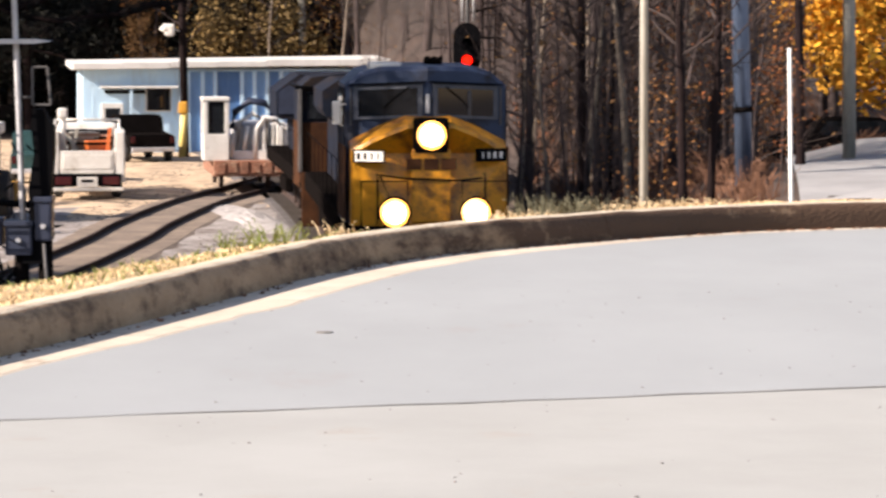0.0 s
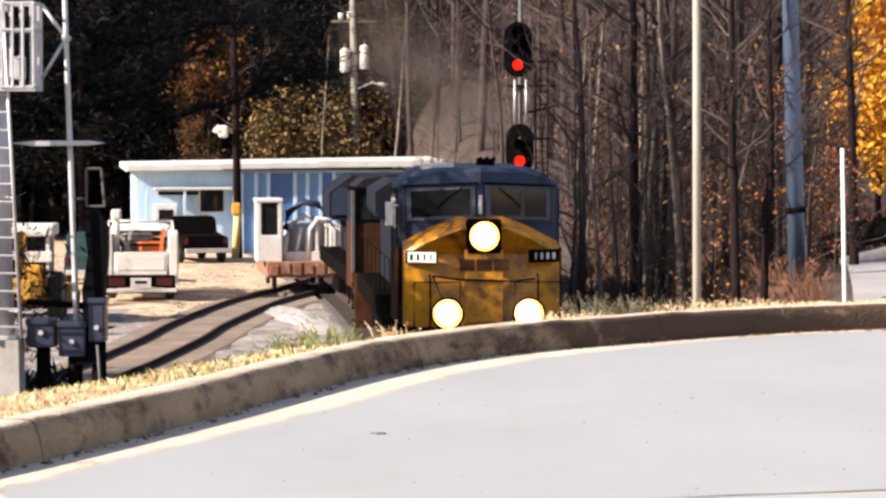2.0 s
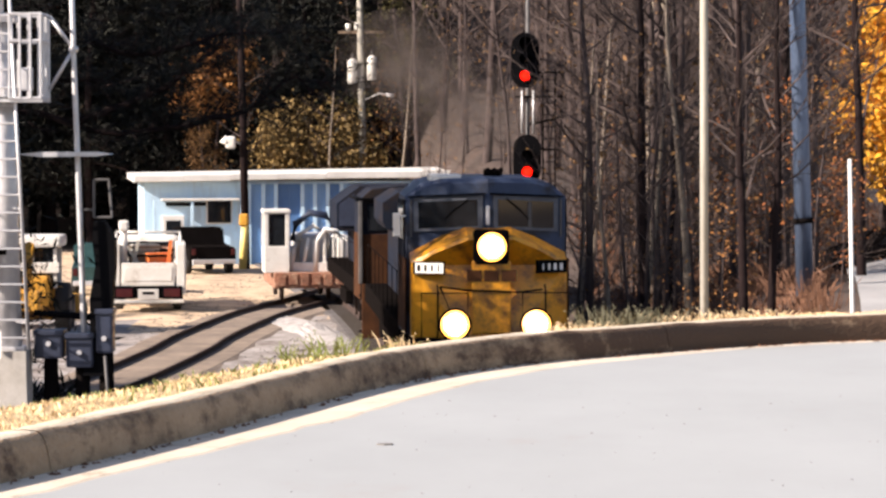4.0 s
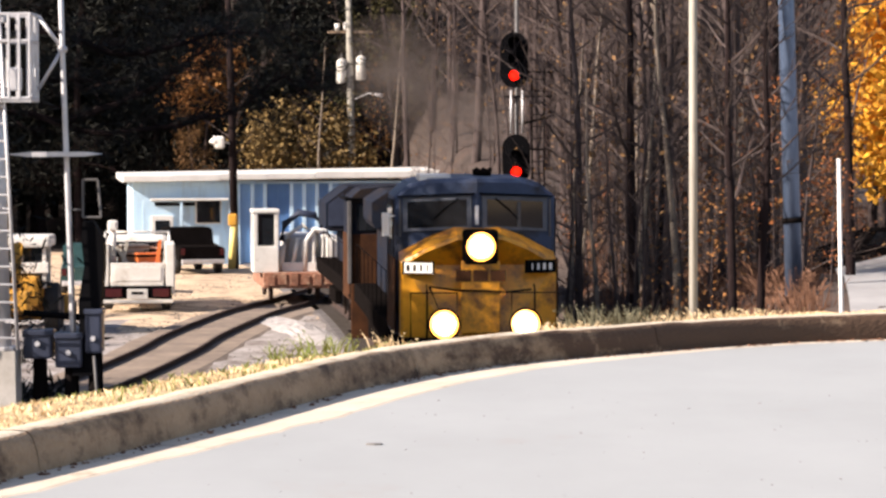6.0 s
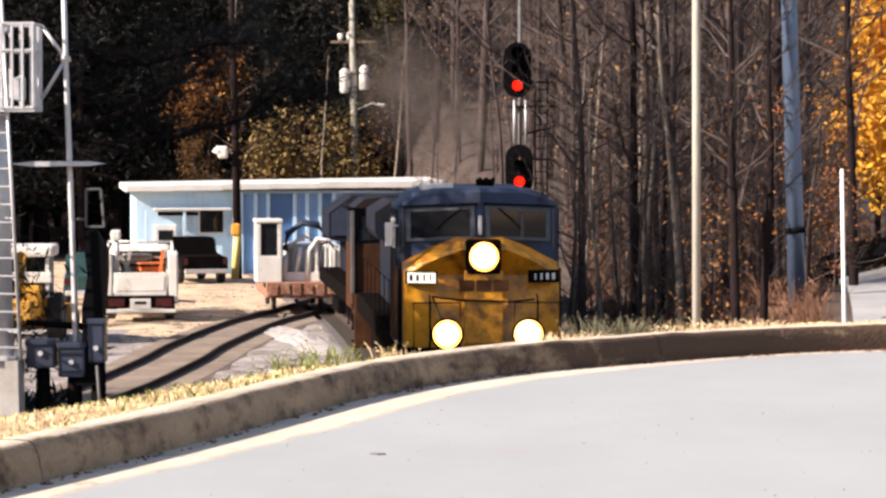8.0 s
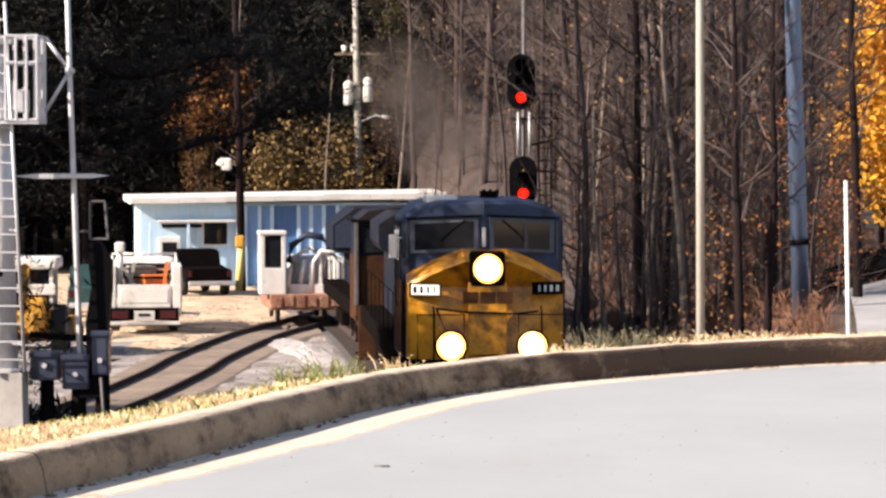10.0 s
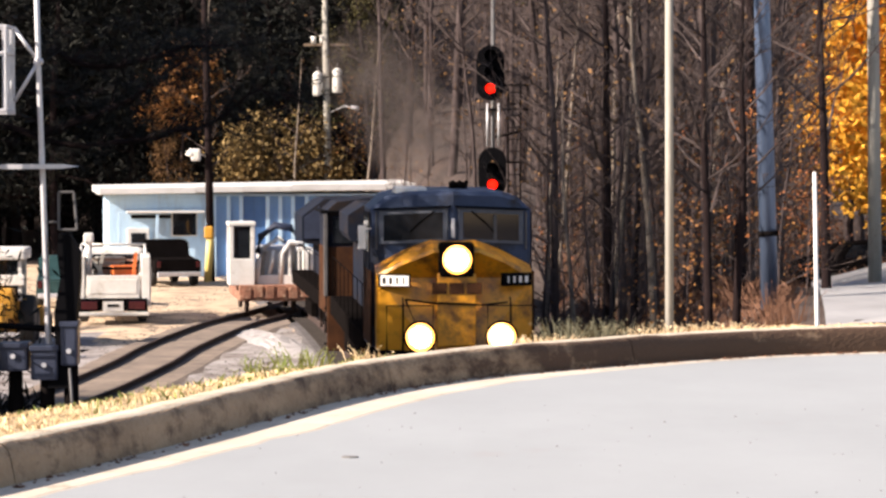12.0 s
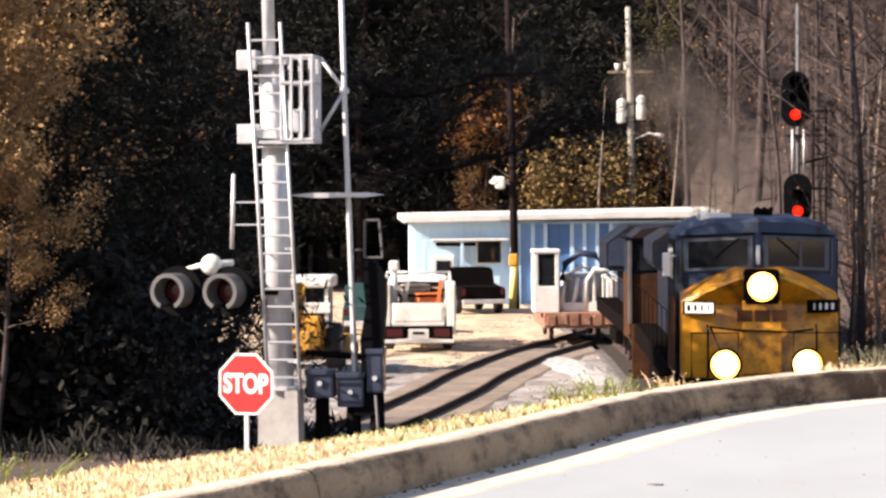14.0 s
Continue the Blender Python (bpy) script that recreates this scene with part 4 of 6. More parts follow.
def pane(bm, corners, out=0.012):
    """A thin slab over four or more corners in one plane, raised along its normal."""
    c = [Vector(p) for p in corners]
    n = (c[1] - c[0]).cross(c[2] - c[0]).normalized() * out
    a, b = [bm.verts.new(p + n) for p in c], [bm.verts.new(p - n) for p in c]
    bm.faces.new(a)
    bm.faces.new(b[::-1])
    for k in range(len(c)):
        bm.faces.new((a[k], b[k], b[(k + 1) % len(c)], a[(k + 1) % len(c)]))
    return bm


def lamp(parent, name, x, y, z, r, mat, housing=BLACK_STEEL):
    bm = bm_new()
    tube(bm, [(x, y + 0.16, z), (x, y, z)], [r * 0.8, r * 1.18], 20)
    ob = part(name, bm, housing, parent)
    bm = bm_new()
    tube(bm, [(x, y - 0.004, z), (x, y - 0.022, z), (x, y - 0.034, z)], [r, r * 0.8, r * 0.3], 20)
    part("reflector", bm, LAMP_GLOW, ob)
    bm = bm_new()
    tube(bm, [(x, y - 0.024, z), (x, y - 0.045, z), (x, y - 0.055, z)], [r * 0.74, r * 0.6, r * 0.2], 18)
    part("lens", bm, mat, ob)
    return ob



def truck_frame(root, y0, n=3):
    for s in (-1, 1):
        bm = bm_new()
        box(bm, s * 1.12 - 0.1, s * 1.12 + 0.1, y0 - 0.6, y0 + n * 1.85 - 1.2, 0.45, 0.85, 0.03)
        part("bogie_side", bm, BLACK_STEEL, root)
    for k in range(n):
        for s in (-0.75, 0.75):
            bm = bm_new()
            tube(bm, [(s - 0.07, y0 + k * 1.85, 0.53), (s + 0.07, y0 + k * 1.85, 0.53)], 0.53, 20)
            part("wheel", bm, RAIL, root)


def lead_locomotive(m):
    root = thing("locomotive", m, "diesel locomotive with golden yellow nose and dark blue cab, headlights lit", "locomotive", "train")
    bm = bm_new()
    box(bm, -1.5, 1.5, -0.95, 21.0, 1.22, 1.66, 0.03)
    part("deck_frame", bm, BLACK_STEEL, root)
    bm = bm_new()
    prism(bm, [(-1.45, 0.25), (-1.45, 1.25), (1.45, 1.25), (1.45, 0.25), (0.9, 0.14), (-0.9, 0.14)], -1.05, -0.93)
    part("pilot", bm, BLACK_STEEL, root, "black steel pilot plate")
    bm = bm_new()
    box(bm, -0.18, 0.18, -1.6, -0.9, 0.75, 1.05, 0.04)
    box(bm, -0.24, 0.24, -1.75, -1.5, 0.68, 1.12, 0.06)
    part("coupler", bm, RAIL, root)
    # faceted nose
    bm = bm_new()
    def nose_ring(y, dy, up, inset):
        w = 1.46 - inset
        return [(-w, y + dy, 1.66), (-w, y + dy, 3.06 + up), (-0.95, y + dy * 0.5, 3.33 + up), (-0.42, y, 3.55 + up), (0.42, y, 3.55 + up), (0.95, y + dy * 0.5, 3.33 + up),
                (w, y + dy, 3.06 + up), (w, y + dy, 1.66), (0.5, y, 1.66), (-0.5, y, 1.66)]
    loft(bm, [nose_ring(0.05, 0.46, -0.06, 0.05), nose_ring(0.12, 0.46, 0.0, 0.0), nose_ring(1.05, 0.0, 0.16, 0.0)])
    bmesh.ops.triangulate(bm, faces=[f for f in bm.faces if len(f.verts) > 4])
    nose = part("nose", bm, YELLOW, root, "golden yellow nose mottled with grime and painted shade")
    bm = bm_new()
    box(bm, -0.36, 0.36, -0.012, 0.06, 1.75, 3.1, 0.02)
    part("nose_door", bm, YELLOW, nose)
    for s in (-1, 1):
        for line in ([(s * 1.0, 0.12, 1.66), (s * 1.0, -0.05, 1.8), (s * 1.0, -0.05, 2.55), (s * 1.0, 0.1, 2.65)],
                     [(s * 0.5, -0.85, 1.66), (s * 0.5, -0.85, 2.55), (s * 1.35, -0.85, 2.55), (s * 1.35, -0.85, 1.66)]):
            bm = bm_new()
            tube(bm, line, 0.019, 6)
            part("handrail", bm, BLACK, nose)
    bm = bm_new()
    tube(bm, [(-0.95, 0.1, 2.62), (-0.5, -0.03, 2.56), (0.5, -0.03, 2.52), (0.95, 0.1, 2.56)], 0.02, 6)
    tube(bm, [(-0.95, 0.09, 2.62), (-0.72, 0.0, 2.05), (-0.78, 0.0, 1.7)], 0.022, 6)
    part("brake_hose", bm, BLACK, nose)
    # emblem under the headlight: plain dark letters' shapes as one bar
    for x0, x1 in ((-0.46, -0.18), (-0.14, 0.14), (0.18, 0.46)):
        bm = bm_new()
        box(bm, x0, x1, -0.03, 0.03, 2.72, 2.93, 0.01)
        part("emblem_bar", bm, SHADE_BROWN, nose)
    # number boards on the angled sides of the nose
    for s, z in ((-1, 2.96), (1, 2.98)):
        bm = bm_new()
        a, b = (s * 1.42, 0.43), (s * 0.86, 0.19)
        pane(bm, [(a[0], a[1], z - 0.12), (b[0], b[1], z - 0.12), (b[0], b[1], z + 0.12), (a[0], a[1], z + 0.12)], 0.045)
        board = part("number_board", bm, BLACK, nose)
        bm = bm_new()
        f = 0.055
        pane(bm, [(a[0] - s * 0.03, a[1] - f, z - 0.095), (b[0] + s * 0.03, b[1] - f, z - 0.095), (b[0] + s * 0.03, b[1] - f, z + 0.095), (a[0] - s * 0.03, a[1] - f, z + 0.095)], 0.01)
        part("lit_panel", bm, LAMP_NUMBER if s < 0 else BLACK, board)
        for k in range(4):
            u = 0.16 + 0.22 * k
            x, y = a[0] + (b[0] - a[0]) * u, a[1] + (b[1] - a[1]) * u - 0.07
            bm = bm_new()
            box(bm, x - 0.03, x + 0.03, y - 0.004, y + 0.01, z - 0.06, z + 0.06)
            part("number_bar", bm, BLACK if s < 0 else SIGN_WHITE, board)
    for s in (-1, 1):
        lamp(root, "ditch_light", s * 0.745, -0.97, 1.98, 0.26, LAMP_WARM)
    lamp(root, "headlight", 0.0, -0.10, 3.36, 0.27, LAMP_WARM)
    bm = bm_new()
    box(bm, -0.33, 0.33, -0.04, 0.3, 3.02, 3.68, 0.08)
    part("headlight_case", bm, BLACK_STEEL, root)
    # cab
    bm = bm_new()
    FOLD = 0.38
    loft(bm, [folded_ring(0.86, FOLD, 1.50, 1.66, 4.22, 4.52, 0.85), folded_ring(0.94, FOLD, 1.53, 1.66, 4.26, 4.60, 0.86), folded_ring(3.7, 0.0, 1.53, 1.66, 4.28, 4.64, 0.86)])
    bmesh.ops.triangulate(bm, faces=[f for f in bm.faces if len(f.verts) > 4])
    cab = part("cab", bm, BLUE_PAINT, root, "dark blue cab")
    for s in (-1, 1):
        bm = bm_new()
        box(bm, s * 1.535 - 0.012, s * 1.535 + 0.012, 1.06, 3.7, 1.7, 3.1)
        part("cab_side_panel", bm, SHADE_BROWN, cab, "yellow lower side in a shade-brown colour")
        # overlay that darkens the upper side, shade put into its colour
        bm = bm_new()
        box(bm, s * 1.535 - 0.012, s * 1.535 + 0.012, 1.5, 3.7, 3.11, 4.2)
        part("cab_shade_panel", bm, SHADED_NAVY, cab)
    # two windscreens on the folded front, each in a frame
    def front(s, x, z, out):
        return (s * x, 0.86 + FOLD * x - out, z)
    for s, inner, outer in ((-1, 0.10, 1.36), (1, 0.10, 1.36)):
        bm = bm_new()
        pane(bm, [front(s, inner, 3.66, 0.02), front(s, outer, 3.60, 0.02), front(s, outer, 4.23, 0.02), front(s, inner, 4.29, 0.02)], 0.025)
        w = part("windscreen_frame", bm, WINDOW_RUBBER, cab)
        bm = bm_new()
        pane(bm, [front(s, inner + 0.09, 3.72, 0.045), front(s, outer - 0.08, 3.66, 0.045), front(s, outer - 0.08, 4.16, 0.045), front(s, inner + 0.09, 4.22, 0.045)], 0.008)
        part("pane", bm, GLASS, w)
        bm = bm_new()
        tube(bm, [front(s, 0.35, 4.24, 0.07), front(s, 0.62, 4.02, 0.08), front(s, 0.80, 3.84, 0.08)], 0.014, 5)
        part("wiper", bm, BLACK, w)
        bm = bm_new()
        pane(bm, [front(s, 0.06, 4.31, 0.05), front(s, 1.46, 4.25, 0.05), front(s, 1.46, 4.275, 0.05), front(s, 0.06, 4.34, 0.05)], 0.05)
        part("drip_rail", bm, BLACK, cab)
        bm = bm_new()
        tube(bm, [front(s, 1.42, 3.5, 0.06), front(s, 1.42, 4.2, 0.06)], 0.02, 6)
        part("grab_iron", bm, HOOD_GREY, cab)
    # narrow door window beside the right windscreen, and the seat back seen through it
    bm = bm_new()
    pane(bm, [front(1, 0.78, 3.68, 0.06), front(1, 0.84, 3.68, 0.06), front(1, 0.84, 4.16, 0.06), front(1, 0.78, 4.16, 0.06)], 0.012)
    part("window_bar", bm, HOOD_GREY, cab)
    bm = bm_new()
    box(bm, -0.035, 0.03, 0.80, 0.90, 3.74, 4.10, 0.012)
    part("centre_post", bm, STEEL, cab, "pale grey centre post")
    for s in (-1, 1):
        bm = bm_new()
        pane(bm, [(s * 1.552, 1.6, 3.45), (s * 1.552, 3.2, 3.45), (s * 1.552, 3.2, 4.10), (s * 1.552, 1.6, 4.10)], 0.01)
        part("side_window", bm, GLASS, cab)
        if s > 0:
            continue
        bm = bm_new()
        box(bm, s * 1.70 - 0.07, s * 1.70 + 0.07, 1.22, 1.26, 3.52, 3.96, 0.012)
        tube(bm, [(s * 1.52, 1.24, 3.9), (s * 1.7, 1.24, 3.9)], 0.014, 6)
        part("mirror", bm, WHITE, cab, "white wind deflector mirror")
    bm = bm_new()
    box(bm, -1.05, -0.45, 1.5, 2.5, 4.55, 4.68, 0.03)
    part("antenna_plate", bm, ROOF_WHITE, cab, "pale antenna box on the roof")
    bm = bm_new()
    for k in range(3):
        tube(bm, [(0.1 + 0.12 * k, 2.6, 4.74), (0.1 + 0.12 * k, 2.2 - 0.06 * k, 4.75)], [0.02, 0.05], 10)
    box(bm, 0.05, 0.4, 2.55, 2.65, 4.6, 4.76)
    part("horn", bm, BLACK_STEEL, cab)
    # long hood behind
    bm = bm_new()
    prism(bm, [(-0.95, 1.66), (-0.95, 3.8), (-0.7, 4.02), (0.7, 4.02), (0.95, 3.8), (0.95, 1.66)], 3.7, 20.4)
    hood = part("hood", bm, SHADED_NAVY, root, "dark blue long hood")
    bm = bm_new()
    prism(bm, [(-1.22, 3.2), (-1.3, 3.35), (-1.3, 3.8), (-0.9, 4.06), (0.9, 4.06), (1.3, 3.8), (1.3, 3.35), (1.22, 3.2)], 15.6, 20.2)
    part("radiator", bm, SHADED_NAVY, hood)
    bm = bm_new()
    tube(bm, [(0, 10.8, 3.95), (0, 10.8, 4.3)], 0.32, 16)
    part("exhaust_stack", bm, BLACK_STEEL, hood)
    for k in range(9):
        for s in (-1, 1):
            bm = bm_new()
            box(bm, s * 0.955 - 0.01, s * 0.955 + 0.01, 4.2 + k * 1.2, 5.25 + k * 1.2, 1.9, 3.7, 0.006)
            part("hood_door", bm, SHADED_NAVY, hood)
    bm = bm_new()
    for s in (-1, 1):
        tube(bm, [(s * 1.45, 3.8, 2.65), (s * 1.45, 20.6, 2.65)], 0.012, 5)
        for k in range(9):
            tube(bm, [(s * 1.45, 4.0 + k * 2.05, 1.66), (s * 1.45, 4.0 + k * 2.05, 2.65)], 0.011, 5)
    part("walkway_rail", bm, BLACK_STEEL, root)
    bm = bm_new()
    prism(bm, [(-1.3, 0.4), (-1.4, 1.2), (1.4, 1.2), (1.3, 0.4)], 8.0, 13.0)
    part("fuel_tank", bm, BLACK_STEEL, root)
    truck_frame(root, 2.0)
    truck_frame(root, 15.0)
    return root


def trailing_locomotive(m):
    root = thing("locomotive", m, "older dark locomotive with shade-brown lower side coupled behind", "locomotive", "train")
    bm = bm_new()
    box(bm, -1.5, 1.5, -0.6, 16.5, 1.2, 1.6, 0.03)
    part("deck_frame", bm, BLACK_STEEL, root)
    bm = bm_new()
    loft(bm, [cab_ring(0.0, 1.50, 1.6, 3.74, 4.08, 0.5), cab_ring(2.4, 1.50, 1.6, 3.74, 4.10, 0.5)])
    cab = part("cab", bm, SHADED_NAVY, root, "dark blue-black cab")
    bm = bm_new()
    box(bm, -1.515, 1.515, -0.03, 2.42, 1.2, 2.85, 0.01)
    part("cab_side_panel", bm, SHADE_BROWN, cab, "yellow lower cab side in a shade-brown colour")
    bm = bm_new()
    box(bm, -1.62, 1.62, -0.12, 2.5, 3.72, 3.78, 0.02)
    part("roof_gutter", bm, BLACK, cab)
    for s in (-1, 1):
        bm = bm_new()
        pane(bm, [(s * 0.55, -0.02, 2.95), (s * 1.32, -0.02, 2.95), (s * 1.32, -0.02, 3.62), (s * 0.55, -0.02, 3.62)], 0.015)
        part("windscreen", bm, GLASS, cab)
        bm = bm_new()
        box(bm, s * 1.50 - 0.05, s * 1.50 + 0.05, -0.10, 0.0, 1.6, 3.72, 0.015)
        part("corner_post", bm, HOOD_GREY, cab, "grey corner handrail post")
    bm = bm_new()
    prism(bm, [(-0.9, 1.6), (-0.9, 3.6), (-0.6, 3.8), (0.6, 3.8), (0.9, 3.6), (0.9, 1.6)], 2.4, 16.0)
    hood = part("hood", bm, SHADED_NAVY, root)
    bm = bm_new()
    prism(bm, [(-1.35, 2.55), (-1.46, 2.65), (-1.46, 3.35), (-0.8, 3.85), (0.8, 3.85), (1.46, 3.35), (1.46, 2.65), (1.35, 2.55)], 11.6, 15.8)
    part("radiator", bm, SHADED_NAVY, hood, "overhanging dark radiator box")
    bm = bm_new()
    pane(bm, [(-1.40, 11.57, 2.7), (-0.95, 11.57, 2.7), (-0.95, 11.57, 3.65), (-1.40, 11.57, 3.32)], 0.01)
    part("radiator_panel", bm, BLUE_CASE, hood, "blue-grey end panel")
    bm = bm_new()
    for s in (-1, 1):
        for k in range(5):
            tube(bm, [(s * 1.45, 2.8 + k * 2.6, 1.6), (s * 1.45, 2.8 + k * 2.6, 2.5)], 0.012, 5)
        tube(bm, [(s * 1.45, 2.8, 2.5), (s * 1.45, 13.2, 2.5)], 0.012, 5)
    part("walkway_rail", bm, BLACK_STEEL, root)
    bm = bm_new()
    box(bm, -1.5, 1.5, -0.66, -0.58, 0.25, 1.62, 0.02)
    part("pilot", bm, SHADE_BROWN, root, "shade-brown pilot plate")
    for s in (-1, 1):
        for k in range(4):
            bm = bm_new()
            box(bm, s * 1.35 - 0.2, s * 1.35 + 0.2, -0.55, -0.2, 0.4 + 0.3 * k, 0.44 + 0.3 * k)
            part("step", bm, BLACK_STEEL, root)
    truck_frame(root, 2.0, 2)
    truck_frame(root, 12.0, 2)
    return root


lead_locomotive(pose(0.26, 60.2, -3.95, 0, 0, 4.3))
trailing_locomotive(pose(-1.48, 82.6, -3.97, 0, 0, 5.6))


# ---- block signal beside the main line ----
def signal_head(root, x, z0, z1, lamp_z, r):
    bm = bm_new()
    n = 14
    zc1, zc0 = z1 - r, z0 + r
    ring = [(x + r * math.cos(a), zc1 + r * math.sin(a)) for a in np.linspace(0, math.pi, n)] + \
           [(x + r * math.cos(a), zc0 + r * math.sin(a)) for a in np.linspace(math.pi, 2 * math.pi, n)]
    prism(bm, ring, -0.02, 0.03)
    head = part("signal_head", bm, BLACK, root, "black oval signal backplate with hooded lenses")
    for k, z in enumerate((lamp_z, lamp_z + 0.40, lamp_z + 0.80)):
        if z > z1 - 0.15:
            continue
        bm = bm_new()
        a = np.linspace(math.radians(-50), math.radians(230), 16)
        rows = [[bm.verts.new((x + q * math.cos(t), y, z + q * math.sin(t))) for t in a] for q, y in ((0.17, -0.02), (0.165, -0.34))]
        for i in range(15):
            bm.faces.new((rows[0][i], rows[0][i + 1], rows[1][i + 1], rows[1][i]))
        part("hood", bm, BLACK, head)
        bm = bm_new()
        tube(bm, [(x, -0.022, z), (x, -0.05, z), (x, -0.065, z)], [0.125, 0.11, 0.05], 18)
        part("lens", bm, LAMP_RED if k == 0 else BLACK, head, "glowing red lens" if k == 0 else "dark lens")
    bm = bm_new()
    box(bm, x - 0.16, x + 0.16, 0.03, 0.35, z0 + 0.25, z1 - 0.25, 0.04)
    part("lamp_case", bm, BLACK_STEEL, head)


def block_signal(m):
    root = thing("railway_signal", m, "two-headed railway signal on a lattice mast, both showing red", "railway signal")
    signal_head(root, -0.05, 2.56, 3.92, 2.86, 0.345)
    signal_head(root, 0.0, 0.20, 1.42, 0.50, 0.345)
    bm = bm_new()
    tube(bm, [(0.02, 0.42, -4.2), (0.02, 0.42, 5.6)], 0.05, 10)
    part("mast", bm, HOOD_GREY, root)
    bm = bm_new()
    for x in (0.40, 0.70):
        tube(bm, [(x, 0.5, -4.0), (x, 0.5, 3.05)], 0.022, 6)
    for k in range(24):
        tube(bm, [(0.40, 0.5, -3.9 + 0.29 * k), (0.70, 0.5, -3.9 + 0.29 * k)], 0.014, 5)
    part("ladder", bm, BLACK_STEEL, root)
    for z in (2.95, 1.65):
        bm = bm_new()
        tube(bm, [(0.02, 0.42, z), (0.95, 0.48, z + (0.22 if z < 2 else 0.0))], 0.03, 6)
        box(bm, -0.3, 0.9, 0.3, 0.65, z - 0.62, z - 0.58)
        part("bracket", bm, BLACK_STEEL, root)
    bm = bm_new()
    for x in (-0.12, 0.16):
        tube(bm, [(x, 0.3, 1.45), (x, 0.3, 2.5)], 0.028, 8)
    part("conduit", bm, STEEL, root, "pale lit conduit pair between the heads")
    return root


block_signal(pose(1.22, 80.0, 0.0))


# ---- crossing mast, flashers, stop sign ----
def crossing_mast(m):
    root = thing("crossing_mast", m, "tall galvanised crossing mast with ladder, basket and concrete base", "mast")
    bm = bm_new()
    prism(bm, [(-0.21, -0.2), (-0.19, 1.12), (0.33, 1.12), (0.35, -0.2)], -0.3, 0.3)
    part("foundation", bm, CONCRETE, root)
    bm = bm_new()
    box(bm, -0.16, 0.30, -0.24, 0.24, 1.12, 1.17, 0.01)
    tube(bm, [(0.07, 0, 1.15), (0.03, 0, 3.3), (-0.06, 0, 5.55)], [0.175, 0.165, 0.15], 20)
    tube(bm, [(-0.06, 0, 5.52), (-0.10, 0, 7.6)], [0.085, 0.08], 16)
    part("mast", bm, STEEL, root)
    bm = bm_new()
    def lx(z, s):
        return -0.05 * (z - 1.1) + 0.17 + s * 0.215
    for s in (-1, 1):
        tube(bm, [(lx(1.15, s), -0.36, 1.15), (lx(6.0, s), -0.36, 6.0)], 0.024, 7)
    k = 1.3
    while k < 5.95:
        tube(bm, [(lx(k, -1), -0.36, k), (lx(k, 1), -0.36, k)], 0.015, 6)
        k += 0.235
    for z in (1.5, 3.0, 4.4, 5.2):
        for s in (-1, 1):
            tube(bm, [(lx(z, s), -0.36, z), (-0.05 + s * 0.15, 0, z)], 0.014, 5)
    part("ladder", bm, STEEL, root)
    for z, w in ((5.50, 0.26), (4.52, 0.26)):
        bm = bm_new()
        box(bm, -0.46, -0.46 + w, -0.26, 0.2, z - 0.12, z + 0.14, 0.015)
        box(bm, -0.3, 0.2, -0.22, 0.22, z - 0.05, z + 0.07, 0.01)
        part("clamp_plate", bm, STEEL, root)
    # basket of bars
    bm = bm_new()
    x0, x1, y0, y1, z0, z1 = 0.16, 0.57, -0.45, 0.35, 4.45, 5.55
    box(bm, x0 - 0.3, x1 + 0.02, y0, y1, z0 - 0.05, z0 - 0.01)
    basket = part("basket_floor", bm, STEEL, root, "galvanised floor of the work basket")
    for z in (z0, (z0 + z1) / 2 + 0.2, z1):
        bm = bm_new()
        tube(bm, [(x0, y0, z), (x1, y0, z), (x1, y1, z), (x0, y1, z), (x0, y0, z)], 0.024, 6)
        part("hoop", bm, STEEL, basket)
    for x, y in [(x, y) for x in np.linspace(x0, x1, 4) for y in (y0, y1)] + [(x1, y) for y in np.linspace(y0, y1, 4)[1:3]]:
        bm = bm_new()
        tube(bm, [(x, y, z0), (x, y, z1)], 0.018, 6)
        part("bar", bm, STEEL, basket)
    bm = bm_new()
    box(bm, 0.24, 0.40, -0.1, 0.12, 4.55, 4.86, 0.03)
    part("junction_box", bm, STEEL, root)
    # side rod
    bm = bm_new()
    tube(bm, [(-0.58, 0, 3.0), (-0.55, 0, 4.0)], 0.028, 7)
    for z in (3.32, 3.62):
        tube(bm, [(-0.57, 0, z), (-0.05, 0, z)], 0.012, 5)
    part("side_rod", bm, STEEL, root)
    return root


def flasher_pair(m, name_label):
    root = thing("crossing_flasher", m, name_label, "crossing lights")
    bm = bm_new()
    tube(bm, [(-0.45, 0.12, 0), (1.0, 0.12, 0)], 0.05, 10)
    part("crossarm", bm, BLACK_STEEL, root)
    for x in (-0.38, 0.38):
        bm = bm_new()
        tube(bm, [(x, 0.0, 0), (x, 0.03, 0)], 0.335, 28)
        disc = part("backplate", bm, BLACK, root)
        bm = bm_new()
        a = np.linspace(math.radians(-62), math.radians(242), 26)
        rows = [[bm.verts.new((x + q * math.cos(t) + o, y, q * math.sin(t))) for t in a]
                for q, y, o in ((0.24, -0.01, 0), (0.245, -0.30, -0.03), (0.19, -0.30, -0.03), (0.19, -0.02, 0))]
        for r0, r1 in zip(rows, rows[1:]):
            for i in range(25):
                bm.faces.new((r0[i], r0[i + 1], r1[i + 1], r1[i]))
        part("hood", bm, HOOD_GREY, disc, "grey-rimmed round hood")
        bm = bm_new()
        tube(bm, [(x, -0.01, 0), (x, -0.05, 0), (x, -0.07, 0)], [0.18, 0.15, 0.05], 20)
        part("lens", bm, LENS_DARK, disc)
    return root


